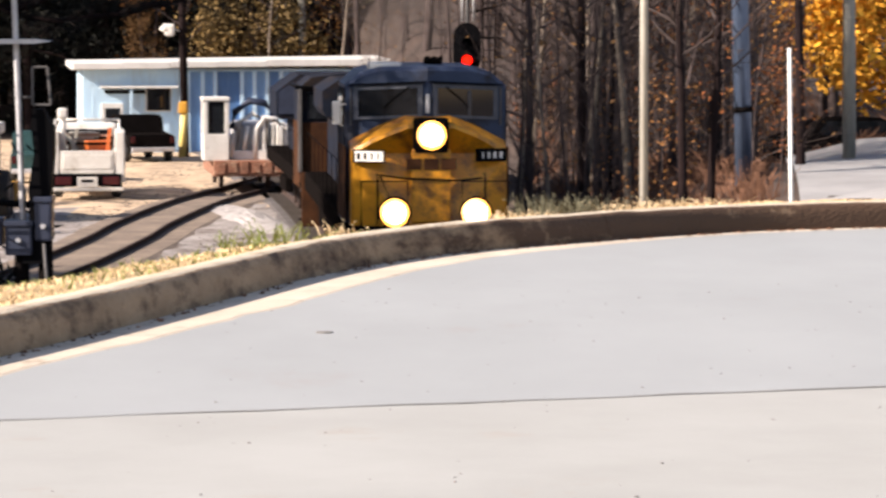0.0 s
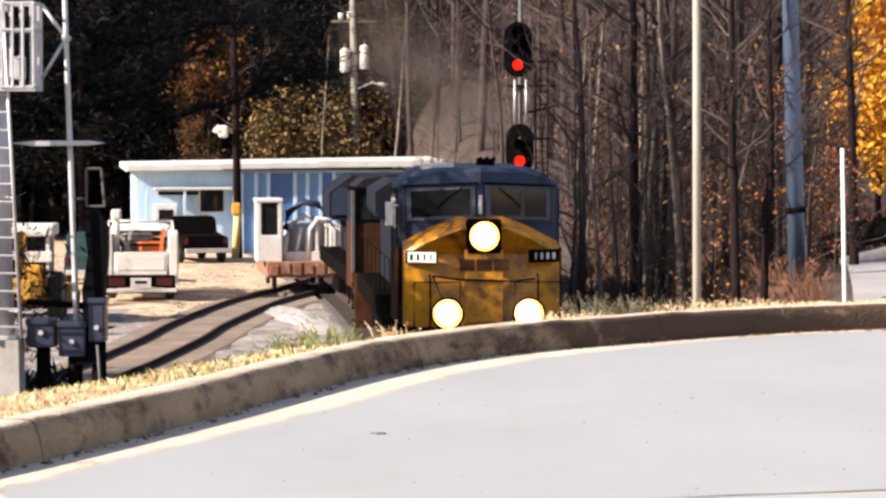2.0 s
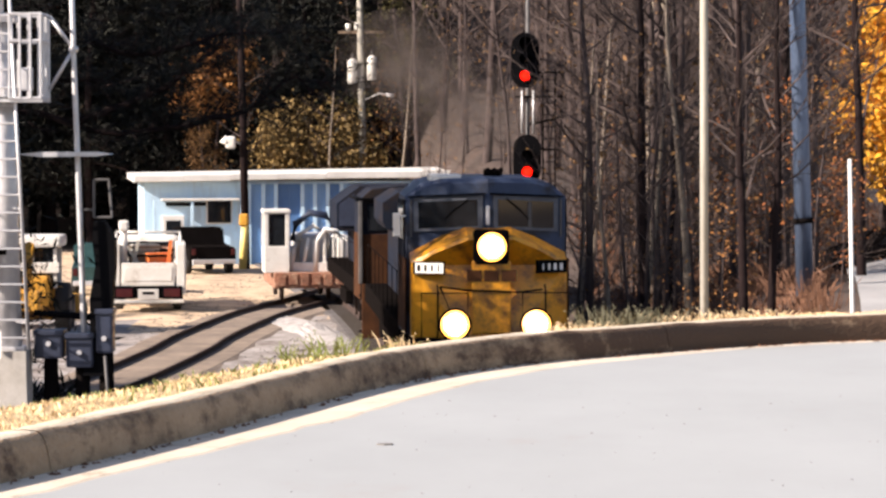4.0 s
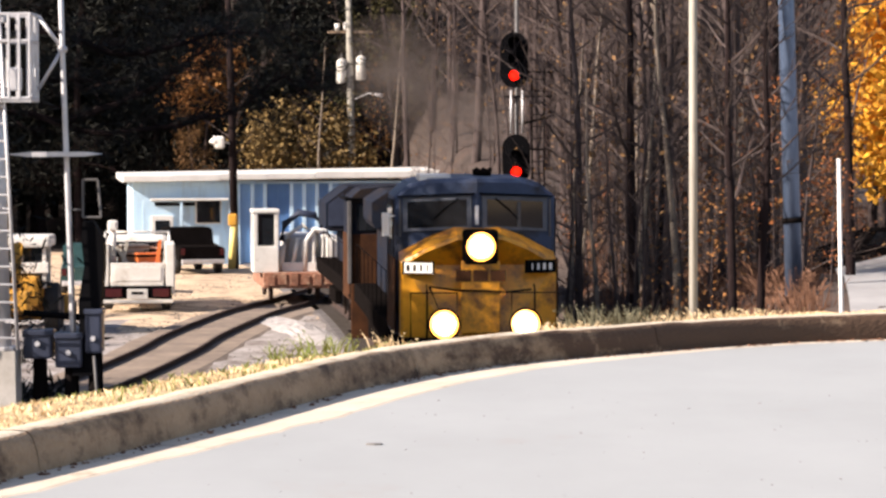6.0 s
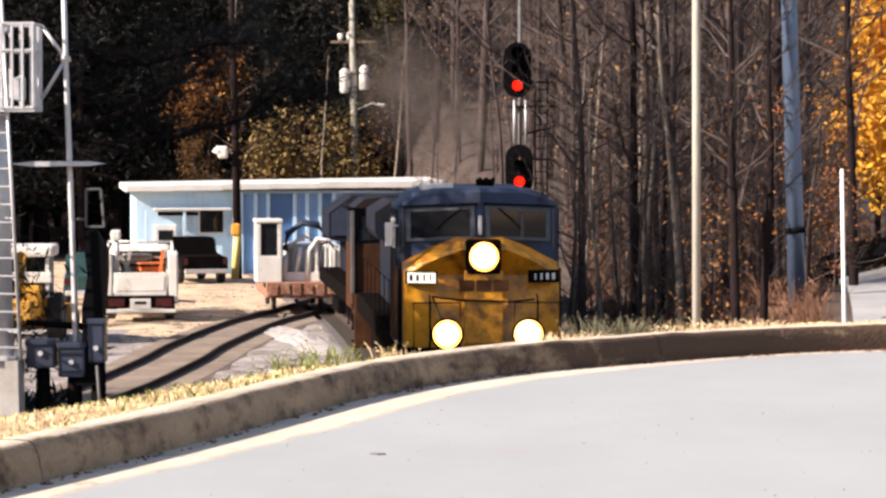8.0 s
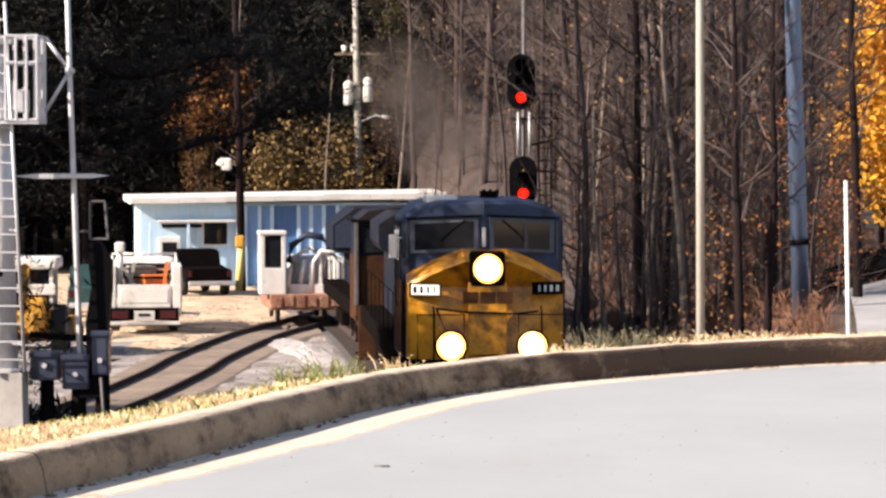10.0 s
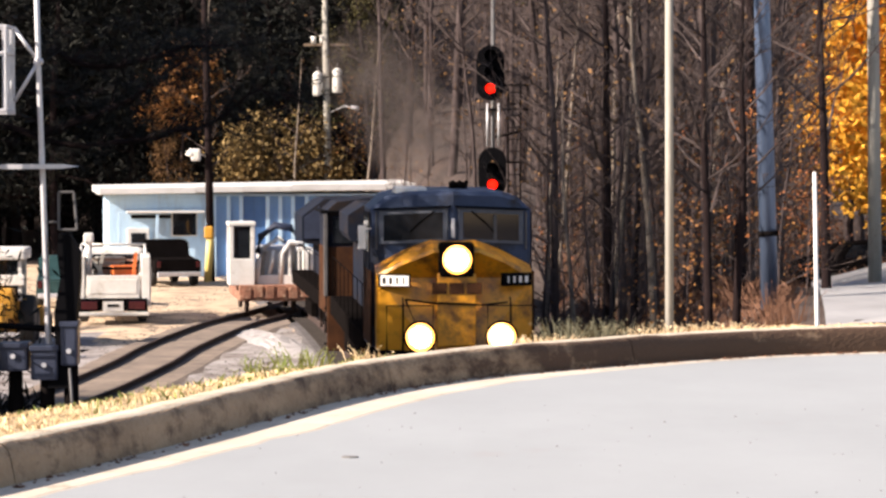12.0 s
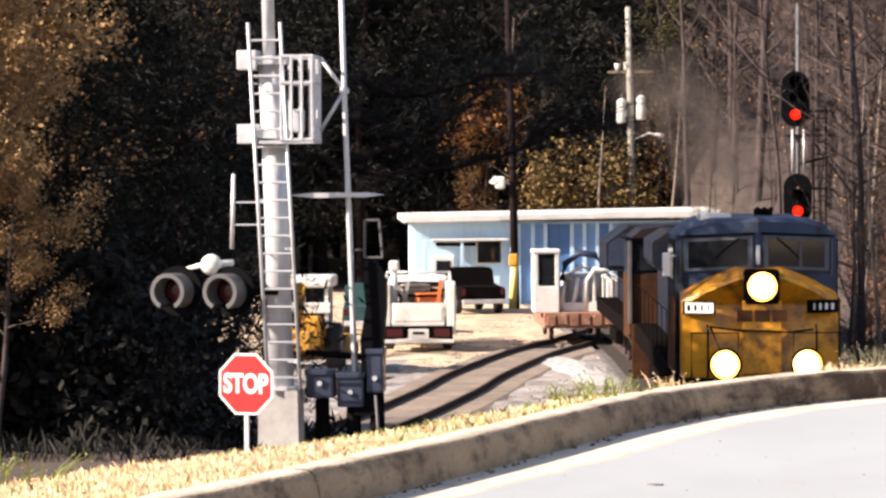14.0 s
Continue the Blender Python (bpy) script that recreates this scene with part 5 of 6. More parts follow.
def crossing_bell(m):
    root = thing("crossing_bell", m, "white crossing bell on a bracket arm", "bell")
    bm = bm_new()
    tube(bm, [(0, 0.08, 0), (0, -0.02, 0), (0, -0.08, 0), (0, -0.10, 0)], [0.09, 0.145, 0.10, 0.03], 18)
    part("gong", bm, WHITE, root)
    bm = bm_new()
    tube(bm, [(-0.42, 0.1, -0.07), (-0.1, 0.1, 0.0), (0.28, 0.1, 0.02)], [0.02, 0.045, 0.05], 8)
    part("bracket", bm, WHITE, root)
    bm = bm_new()
    tube(bm, [(0.2, 0.1, 0.02), (0.75, 0.1, -0.35)], 0.03, 8)
    part("stay", bm, BLACK_STEEL, root)
    return root


def stop_sign(m):
    root = thing("stop_sign", m, "red octagonal stop sign with white border on a steel post", "stop sign")
    def octagon(r, y0, y1):
        bm = bm_new()
        prism(bm, [(r * math.cos(a), r * math.sin(a)) for a in [math.radians(22.5 + 45 * k) for k in range(8)]], y0, y1)
        return bm
    part("border", octagon(0.415, 0.0, 0.004), SIGN_WHITE, root, "white octagonal border")
    face = part("face", octagon(0.385, -0.004, 0.0), RED_SIGN, root)
    text = bpy.data.curves.new("lettering", 'FONT')
    text.body = "STOP"
    text.size = 0.335
    text.align_x, text.align_y = 'CENTER', 'CENTER'
    text.extrude = 0.002
    text.offset = 0.011
    text.space_character = 0.98
    letters = new("lettering", text)
    letters.parent = face
    letters.matrix_basis = pose(0, -0.007, -0.005, 90, 0, 0) @ Matrix.Diagonal((0.80, 1.0, 1.0, 1.0))
    text.materials.append(SIGN_WHITE)
    bm = bm_new()
    box(bm, -0.03, 0.03, 0.006, 0.04, -1.9, 0.36, 0.008)
    part("post", bm, STEEL, root)
    return root


def gate_mast(m):
    root = thing("signal_pole", m, "thin grey signal pole with crossarm and dark backs of crossing lights", "signal pole")
    bm = bm_new()
    tube(bm, [(0.16, 0, -0.3), (0.10, 0, 2.0), (0.0, 0, 5.0), (-0.06, 0, 7.5)], [0.044, 0.04, 0.036, 0.034], 10)
    part("pole", bm, STEEL, root)
    bm = bm_new()
    for z in (5.52, 4.55):
        tube(bm, [(-0.32, 0, z), (0.0, 0, 5.08)], 0.026, 7)
    tube(bm, [(-0.02, -0.05, 5.08), (0.02, 0.05, 5.08)], 0.05, 8)
    part("stay", bm, STEEL, root)
    bm = bm_new()
    prism(bm, [(-0.74, 3.69), (-0.45, 3.72), (0.30, 3.72), (0.52, 3.69), (0.30, 3.66), (-0.45, 3.655)], -0.16, 0.16)
    part("crossarm", bm, STEEL, root, "flat pale crossarm plate")
    bm = bm_new()
    for a, b in (((0.26, 2.85), (0.26, 3.35)), ((0.26, 3.35), (0.46, 3.35)), ((0.46, 3.35), (0.50, 2.85)), ((0.50, 2.85), (0.26, 2.85))):
        tube(bm, [(a[0], 0, a[1]), (b[0], 0, b[1])], 0.018, 6)
    tube(bm, [(0.1, 0, 2.95), (0.26, 0, 2.95)], 0.018, 6)
    part("bracket_frame", bm, HOOD_GREY, root)
    # black column added in place of a dark trunk-like mass by the pole
    bm = bm_new()
    loft(bm, [[(x - w, -0.14, z), (x + w, -0.14, z), (x + w, 0.16, z), (x - w, 0.16, z)]
              for x, w, z in ((0.26, 0.14, 0.75), (0.34, 0.12, 1.3), (0.36, 0.15, 1.75), (0.42, 0.13, 2.2), (0.40, 0.15, 2.55), (0.34, 0.07, 2.8))])
    part("dark_column", bm, BLACK, root, "tall black column for a dark trunk-like mass")
    bm = bm_new()
    tube(bm, [(0.2, 0.05, 1.52), (-0.55, 0.05, 1.58)], [0.05, 0.04], 8)
    part("gate_arm_stub", bm, BLACK, root)
    for x0, x1, z0, z1 in ((-0.52, -0.14, 0.98, 1.34), (-0.10, 0.26, 0.86, 1.30), (0.30, 0.52, 1.05, 1.62)):
        bm = bm_new()
        box(bm, x0, x1, -0.20, 0.20, z0, z1, 0.035)
        case = part("relay_case", bm, BLUE_CASE, root, "blue-grey relay case")
        bm = bm_new()
        box(bm, x0 - 0.015, x1 + 0.015, -0.225, 0.2, z1 - 0.05, z1 + 0.02, 0.012)
        part("lid", bm, BLUE_CASE, case)
        bm = bm_new()
        tube(bm, [((x0 + x1) / 2, -0.2, z0 + 0.2), ((x0 + x1) / 2, -0.235, z0 + 0.2)], 0.035, 10)
        part("latch", bm, STEEL, case, "pale latch")
    for x in (-0.32, 0.10, 0.42):
        bm = bm_new()
        tube(bm, [(x, 0, -0.3), (x, 0, 1.1)], [0.12, 0.09], 12)
        part("pedestal_leg", bm, BLACK_STEEL, root)
    bm = bm_new()
    tube(bm, [(0.42, -0.2, 1.02), (0.46, -0.24, 0.5), (0.40, -0.2, -0.1)], 0.02, 7)
    part("conduit", bm, HOOD_GREY, root, "grey flexible conduit")
    return root


MAST = (-6.28, 43.0, -2.42)
crossing_mast(pose(*MAST))
flasher_pair(pose(-7.22, 42.9, 0.02, 0, 0, -14), "pair of unlit black crossing lights with round hoods")
crossing_bell(pose(-7.12, 42.9, 0.37))
stop_sign(pose(-6.53, 42.0, -1.16, 0, 0, -20) @ Matrix.Scale(1.04, 4))
gate_mast(pose(-5.36, 43.2, gz(-5.36, 43.2)))


# ---- the yard ----
def yard_building(m):
    root = thing("yard_building", m, "light blue metal-sided building with white roof edge", "building")
    # local: x along the wall to the right, y back, z up from the ground
    L, H, D = 17.5, 3.45, 4.5
    bm = bm_new()
    box(bm, 0, L, 0.0, D, -0.3, H)
    part("wall", bm, BLUE_WALL, root)
    rng = random.Random(2)
    # blue sheets between pale raised ribs
    bm = bm_new()
    box(bm, 0, 0.545, -0.05, -0.003, 0, H - 0.1, 0.006)
    sheet = mesh_of("siding_panel", bm, BLUE_MID)
    bm = bm_new()
    box(bm, 0, 0.545, -0.05, -0.003, 0, H - 0.1, 0.006)
    deep = mesh_of("siding_panel", bm, BLUE_DARK)
    for k in range(24):
        ob = new("siding_panel", deep if k in (2, 3, 6, 11) else sheet)
        ob.parent = root
        ob.matrix_basis = pose(4.35 + 0.55 * k, rng.uniform(0, 0.015), 0)
    bm = bm_new()
    prism(bm, [(0, 0), (0, H - 0.1), (0.15, H - 0.1), (0.15, 0)], -0.17, -0.04)
    rib = mesh_of("siding_rib", bm, BLUE_WALL)
    for k in range(25):
        if k in (3, 8):
            continue
        ob = new("siding_rib", rib)
        ob.parent = root
        ob.matrix_basis = pose(4.27 + 0.55 * k + rng.uniform(-0.04, 0.04), 0, 0)
    # flashing and cap pieces along the roof edge, each a little out of line
    for k in range(9):
        bm = bm_new()
        x = -0.4 + 1.98 * k
        z = H + 0.10 + 0.0148 * (x + 0.4)
        box(bm, x, x + 1.95, -0.60, -0.55, z - 0.10 + rng.uniform(-0.03, 0.03), z + 0.13 + rng.uniform(-0.02, 0.06), 0.01)
        part("roof_flashing", bm, ROOF_WHITE, root)
    bm = bm_new()
    v = [(-0.45, -0.55, H - 0.02), (L + 0.3, -0.55, H + 0.24), (L + 0.3, D + 0.3, H + 0.34), (-0.45, D + 0.3, H + 0.08)]
    a = [bm.verts.new(p) for p in v]
    b = [bm.verts.new((p[0], p[1], p[2] + 0.24)) for p in v]
    bm.faces.new(a)
    bm.faces.new(b[::-1])
    for k in range(4):
        bm.faces.new((a[k], b[k], b[(k + 1) % 4], a[(k + 1) % 4]))
    roof = part("roof", bm, ROOF_WHITE, root, "white metal roof with a thick pale edge")
    # recessed porch end
    bm = bm_new()
    box(bm, 0.7, 3.9, -0.55, 0.05, H - 0.78, H - 0.68, 0.02)
    part("awning", bm, ROOF_WHITE, root, "pale awning over the door")
    # black strip on the wall stands in for shade below the awning
    bm = bm_new()
    box(bm, 0.9, 3.4, -0.05, 0.1, H - 1.0, H - 0.86)
    part("awning_shade", bm, BLACK_STEEL, root)
    bm = bm_new()
    box(bm, 2.55, 3.65, -0.06, 0.05, H - 1.75, H - 0.75, 0.02)
    win = part("window", bm, ROOF_WHITE, root)
    bm = bm_new()
    box(bm, 2.62, 3.58, -0.09, -0.05, H - 1.7, H - 0.8)
    part("pane", bm, GLASS, win)
    for x in (0.35, 1.9, 3.95):
        bm = bm_new()
        box(bm, x, x + 0.12, -0.5, -0.38, 0, H - 0.75, 0.01)
        part("porch_post", bm, BLUE_WALL, root)
    bm = bm_new()
    box(bm, 0.75, 1.65, -0.08, 0.0, 0, 2.05, 0.015)
    door = part("door", bm, ROOF_WHITE, root)
    bm = bm_new()
    box(bm, 0.9, 1.5, -0.10, -0.07, 1.1, 1.85)
    part("pane", bm, GLASS, door)
    return root


def utility_truck(m):
    """Seen from behind: local x right, y forward, z up."""
    root = thing("utility_truck", m, "white utility service truck seen from behind, loaded with orange gear", "truck")
    bm = bm_new()
    box(bm, -0.98, 0.98, 2.6, 5.4, 0.55, 1.42, 0.12)
    box(bm, -0.92, 0.92, 2.62, 4.3, 1.35, 2.12, 0.16)
    cab = part("cab", bm, WHITE, root)
    bm = bm_new()
    box(bm, -0.7, 0.7, 2.58, 2.64, 1.5, 1.95, 0.03)
    part("rear_window", bm, GLASS, cab)
    for s in (-1, 1):
        bm = bm_new()
        box(bm, s * 0.96 - 0.14, s * 0.96 + 0.14, -0.1, 2.5, 0.48, 1.98, 0.04)
        bodyside = part("toolbox", bm, WHITE, root, "white side toolbox")
        for k in range(3):
            bm = bm_new()
            box(bm, s * 1.105 - 0.01, s * 1.105 + 0.01, 0.05 + k * 0.82, 0.78 + k * 0.82, 0.85, 1.62, 0.01)
            part("locker_door", bm, WHITE, bodyside)
    bm = bm_new()
    box(bm, -0.78, 0.78, -0.12, -0.04, 0.74, 1.42, 0.02)
    gate = part("tailgate", bm, WHITE, root)
    bm = bm_new()
    box(bm, -0.7, 0.7, -0.135, -0.115, 0.88, 1.3, 0.01)
    part("gate_panel", bm, WHITE, gate)
    bm = bm_new()
    box(bm, -0.8, 0.8, -0.1, 2.5, 0.68, 0.78)
    part("bed", bm, BLACK_STEEL, root)
    bm = bm_new()
    box(bm, -1.05, 1.05, -0.3, -0.1, 0.24, 0.34, 0.02)
    bumper = part("bumper", bm, WHITE, root)
    for s in (-1, 1):
        bm = bm_new()
        box(bm, s * 0.70 - 0.30, s * 0.70 + 0.30, -0.16, -0.08, 0.36, 0.74, 0.01)
        part("lamp_panel", bm, BLACK, root, "dark tail lamp panel")
        bm = bm_new()
        box(bm, s * 0.70 - 0.24, s * 0.70 + 0.24, -0.185, -0.16, 0.42, 0.66, 0.02)
        part("tail_lamp", bm, LENS_DARK, root)
    bm = bm_new()
    box(bm, -0.30, 0.30, -0.32, -0.28, 0.36, 0.66, 0.008)
    part("plate_holder", bm, WHITE, bumper)
    bm = bm_new()
    box(bm, -0.17, 0.17, -0.33, -0.32, 0.50, 0.58)
    part("plate_bar", bm, BLACK, bumper)
    for s in (-1, 1):
        for y in (0.95, 4.6):
            wheel_part(root, "wheel", s * 0.86, y, 0.38, 0.38, 0.25)
    bm = bm_new()
    box(bm, -0.75, 0.75, 0.1, 2.4, 0.36, 0.68, 0.02)
    part("underbody", bm, BLACK_STEEL, root, "black underbody")
    for s in (-1, 1):
        bm = bm_new()
        box(bm, s * 0.86 - 0.16, s * 0.86 + 0.16, -0.02, 0.02, 0.14, 0.6, 0.01)
        part("mud_flap", bm, RUBBER, root)
    # headache rack and gear
    bm = bm_new()
    for s in (-1, 1):
        tube(bm, [(s * 0.95, 2.45, 1.6), (s * 0.95, 2.45, 2.25)], 0.035, 8)
        tube(bm, [(s * 0.95, 0.05, 1.7), (s * 0.95, 0.05, 2.12)], 0.03, 8)
        tube(bm, [(s * 0.95, 0.05, 2.12), (s * 0.95, 2.45, 2.25)], 0.03, 8)
    tube(bm, [(-0.95, 2.45, 2.25), (0.95, 2.45, 2.25)], 0.035, 8)
    part("rack", bm, WHITE, root)
    bm = bm_new()
    tube(bm, [(-0.72, 0.5, 1.0), (-0.72, 0.5, 2.45)], 0.10, 12)
    box(bm, -0.87, -0.57, 0.3, 0.7, 2.35, 2.66, 0.07)
    part("crane_post", bm, WHITE, root, "white crane post with a rounded head")
    return root


def bed_load(m):
    """Tools, boards and bottles heaped in the truck's bed."""
    for name, mat, text, cat, x, y, z, dims, turn in (
            ("tool_chest", POLE_WOOD, "scuffed brown tool chest in the truck bed", "chest", -0.22, 0.9, 0.78, (0.66, 0.7, 0.92), 6),
            ("tool_chest", RED_DECK, "rust-red steel chest in the truck bed", "chest", 0.42, 1.5, 0.78, (0.62, 0.6, 1.05), -8),
            ("crate", POLE_PALE, "pale wooden crate stacked on a chest", "crate", -0.12, 1.0, 1.70, (0.86, 0.5, 0.24), 14),
            ("jerrycan", ORANGE, "orange fuel can lying in the truck bed", "can", 0.30, 0.45, 0.78, (0.72, 0.4, 0.92), 14)):
        w, d, h = dims
        bm = bm_new()
        box(bm, -w / 2, w / 2, -d / 2, d / 2, 0, h, 0.05)
        root = thing(name, m @ pose(x, y, z, 0, 0, turn), text, cat)
        part("body", bm, mat, root)
        bm = bm_new()
        box(bm, -w / 2 - 0.02, w / 2 + 0.02, -d / 2 - 0.02, d / 2 + 0.02, h - 0.12, h - 0.05, 0.01)
        part("lid_band", bm, BLACK_STEEL if mat is not POLE_PALE else POLE_WOOD, root)
        bm = bm_new()
        tube(bm, [(-0.1, 0, h), (-0.08, 0, h + 0.07), (0.08, 0, h + 0.07), (0.1, 0, h)], 0.015, 6)
        part("handle", bm, BLACK_STEEL, root)
    for x, tilt, mat, text in ((-0.55, 12, POLE_PALE, "pale plank leaning over the truck's load"), (0.1, -34, POLE_PALE, "pale plank leaning over the truck's load"),
                               (0.5, 8, ORANGE, "orange-handled lining bar leaning in the truck bed")):
        bm = bm_new()
        box(bm, -0.05, 0.05, -0.02, 0.02, 0, 1.28, 0.008)
        single("plank" if mat is POLE_PALE else "lining_bar", bm, mat, text, "plank" if mat is POLE_PALE else "bar", m @ pose(x, 0.16, 0.82, -6, tilt, 0))


def pickup(m, paint, label):
    root = thing("pickup_truck", m, label, "pickup truck")
    bm = bm_new()
    prism(bm, [(-2.6, 0.5), (-2.6, 1.05), (-0.6, 1.08), (-0.45, 1.75), (0.85, 1.75), (1.35, 1.12), (2.5, 1.02), (2.6, 0.5)], -0.9, 0.9)
    bmesh.ops.bevel(bm, geom=list(bm.edges), offset=0.07, segments=2, affect='EDGES')
    bmesh.ops.rotate(bm, verts=bm.verts, cent=(0, 0, 0), matrix=Matrix.Rotation(math.radians(90), 3, 'Z'))
    body = part("body", bm, paint, root)
    for s in (-1, 1):
        bm = bm_new()
        pane(bm, [(s * 0.905, -0.35, 1.15), (s * 0.905, 0.95, 1.15), (s * 0.905, 0.75, 1.65), (s * 0.905, -0.35, 1.65)], 0.01)
        part("side_window", bm, GLASS, body)
        for y in (-1.65, 1.65):
            wheel_part(root, "wheel", s * 0.82, y, 0.37, 0.37, 0.24)
        bm = bm_new()
        box(bm, s * 0.78 - 0.08, s * 0.78 + 0.08, -2.63, -2.58, 0.75, 1.0, 0.02)
        part("tail_lamp", bm, LENS_DARK, body)
    bm = bm_new()
    box(bm, -0.85, 0.85, -2.75, -2.6, 0.42, 0.58, 0.03)
    part("bumper", bm, STEEL, root)
    return root


def tie_crane(m):
    """A white maintenance machine on the siding, its red deck towards the viewer."""
    root = thing("track_machine", m, "white track maintenance machine with rust-red deck on the siding", "track machine")
    bm = bm_new()
    box(bm, -1.05, 1.15, -0.4, 5.5, 0.42, 0.92, 0.03)
    deck = part("deck", bm, RED_DECK, root, "rust-red deck")
    for k in range(6):
        bm = bm_new()
        x = -0.95 + k * 0.37
        box(bm, x, x + 0.26, -0.46, -0.4, 0.5 + 0.04 * (k % 2), 0.82 + 0.05 * (k % 3), 0.015)
        part("buffer_block", bm, RED_DECK, deck)
    # cab frame with dark glass
    bm = bm_new()
    box(bm, -1.35, -0.53, 0.03, 1.37, 0.9, 1.75, 0.03)
    cab = part("cab", bm, WHITE, root)
    bm = bm_new()
    box(bm, -1.38, -0.50, 0.0, 1.4, 2.80, 2.92, 0.03)
    part("cab_roof", bm, WHITE, cab)
    for x in (-1.28, -0.60):
        for y in (0.1, 1.3):
            bm = bm_new()
            box(bm, x - 0.07, x + 0.07, y - 0.07, y + 0.07, 1.74, 2.82, 0.02)
            part("cab_post", bm, WHITE, cab)
    bm = bm_new()
    box(bm, -1.2, -0.66, 0.08, 1.30, 1.78, 2.78)
    part("cab_glass", bm, GLASS, cab)
    # engine, arch and white frames
    bm = bm_new()
    box(bm, -0.3, 0.85, 0.9, 3.2, 0.92, 2.1, 0.1)
    part("engine_housing", bm, STEEL, root, "pale grey engine housing")
    bm = bm_new()
    tube(bm, [(-0.42, 0.7, 1.9), (-0.3, 0.7, 2.45), (0.15, 0.7, 2.8), (0.65, 0.7, 2.72), (0.95, 0.7, 2.35)], 0.12, 8)
    part("boom_arch", bm, BLUE_CASE, root, "dark blue hydraulic arch")
    bm = bm_new()
    tube(bm, [(-0.25, 0.45, 0.92), (-0.22, 0.45, 2.1), (0.25, 0.45, 2.4), (0.72, 0.45, 2.1), (0.75, 0.45, 0.92)], 0.09, 8)
    tube(bm, [(-0.05, 0.4, 1.2), (0.1, 0.4, 2.0)], 0.07, 8)
    part("guard_frame", bm, WHITE, root, "white tubular guard frame")
    bm = bm_new()
    box(bm, 0.95, 1.5, 0.3, 2.4, 1.15, 2.05, 0.12)
    box(bm, 1.02, 1.2, 0.26, 0.32, 0.92, 1.9, 0.02)
    part("side_body", bm, WHITE, root)
    bm = bm_new()
    box(bm, 0.55, 0.65, 0.3, 0.4, 0.92, 2.2, 0.02)
    box(bm, 0.86, 0.95, 0.3, 0.4, 0.92, 2.0, 0.02)
    part("frame_post", bm, WHITE, root)
    bm = bm_new()
    tube(bm, [(0.30, 0.35, 0.92), (0.34, 0.35, 1.9), (0.62, 0.35, 2.25), (1.0, 0.35, 2.2), (1.22, 0.35, 1.85)], 0.10, 8)
    tube(bm, [(-0.46, 0.35, 0.92), (-0.40, 0.35, 1.7), (-0.15, 0.35, 2.0)], 0.09, 8)
    part("boom_frame", bm, WHITE, root, "white boom frame")
    bm = bm_new()
    box(bm, -0.45, 0.9, 0.28, 0.34, 0.92, 1.22, 0.02)
    part("guard_plate", bm, WHITE, root)
    for y in (0.8, 4.2):
        for s in (-0.75, 0.75):
            bm = bm_new()
            tube(bm, [(s - 0.06, y, 0.38), (s + 0.06, y, 0.38)], 0.38, 18)
            part("wheel", bm, RAIL, root)
    return root


def loader(m):
    root = thing("backhoe_loader", m, "yellow backhoe loader with white canopy parked in the yard", "loader")
    bm = bm_new()
    box(bm, -0.6, 0.6, -0.4, 3.0, 0.8, 1.65, 0.12)
    box(bm, -0.95, 0.95, 0.2, 1.5, 0.85, 1.35, 0.08)
    part("body", bm, MACHINE_YELLOW, root)
    bm = bm_new()
    for s in (-1, 1):
        for y in (0.1, 1.5):
            box(bm, s * 0.72 - 0.05, s * 0.72 + 0.05, y - 0.05, y + 0.05, 1.3, 2.65, 0.01)
    box(bm, -0.9, 0.9, -0.1, 1.7, 2.45, 2.78, 0.08)
    box(bm, -0.85, 0.85, -0.02, 0.10, 1.72, 2.02, 0.03)
    box(bm, -0.12, 0.12, -0.02, 0.10, 2.0, 2.5, 0.02)
    part("canopy", bm, WHITE, root, "white canopy")
    bm = bm_new()
    box(bm, -0.68, 0.68, 0.12, 1.45, 1.4, 2.58)
    part("cab_glass", bm, GLASS, root)
    for s in (-1, 1):
        wheel_part(root, "rear_wheel", s * 0.9, 0.6, 0.72, 0.72, 0.4)
        wheel_part(root, "front_wheel", s * 0.85, 2.7, 0.5, 0.5, 0.32)
    bm = bm_new()
    tube(bm, [(0.1, -0.5, 1.0), (0.1, -1.1, 2.5), (0.1, -1.7, 1.3)], [0.14, 0.16, 0.10], 8)
    box(bm, -0.25, 0.45, -2.0, -1.5, 0.75, 1.3, 0.06)
    part("backhoe_arm", bm, MACHINE_YELLOW, root)
    bm = bm_new()
    box(bm, -1.1, 1.1, 3.2, 3.9, 0.2, 0.95, 0.08)
    part("front_bucket", bm, MACHINE_YELLOW, root)
    return root


def pole_with(m, name, label, height, r0, r1, mat, lean=0.0, guard=False, sides=14):
    root = thing(name, m, label, "pole")
    bm = bm_new()
    tube(bm, [(0, 0, -0.4), (lean * 0.5, 0, height * 0.5), (lean, 0, height)], [r0, (r0 + r1) / 2, r1], sides)
    part("shaft", bm, mat, root)
    return root


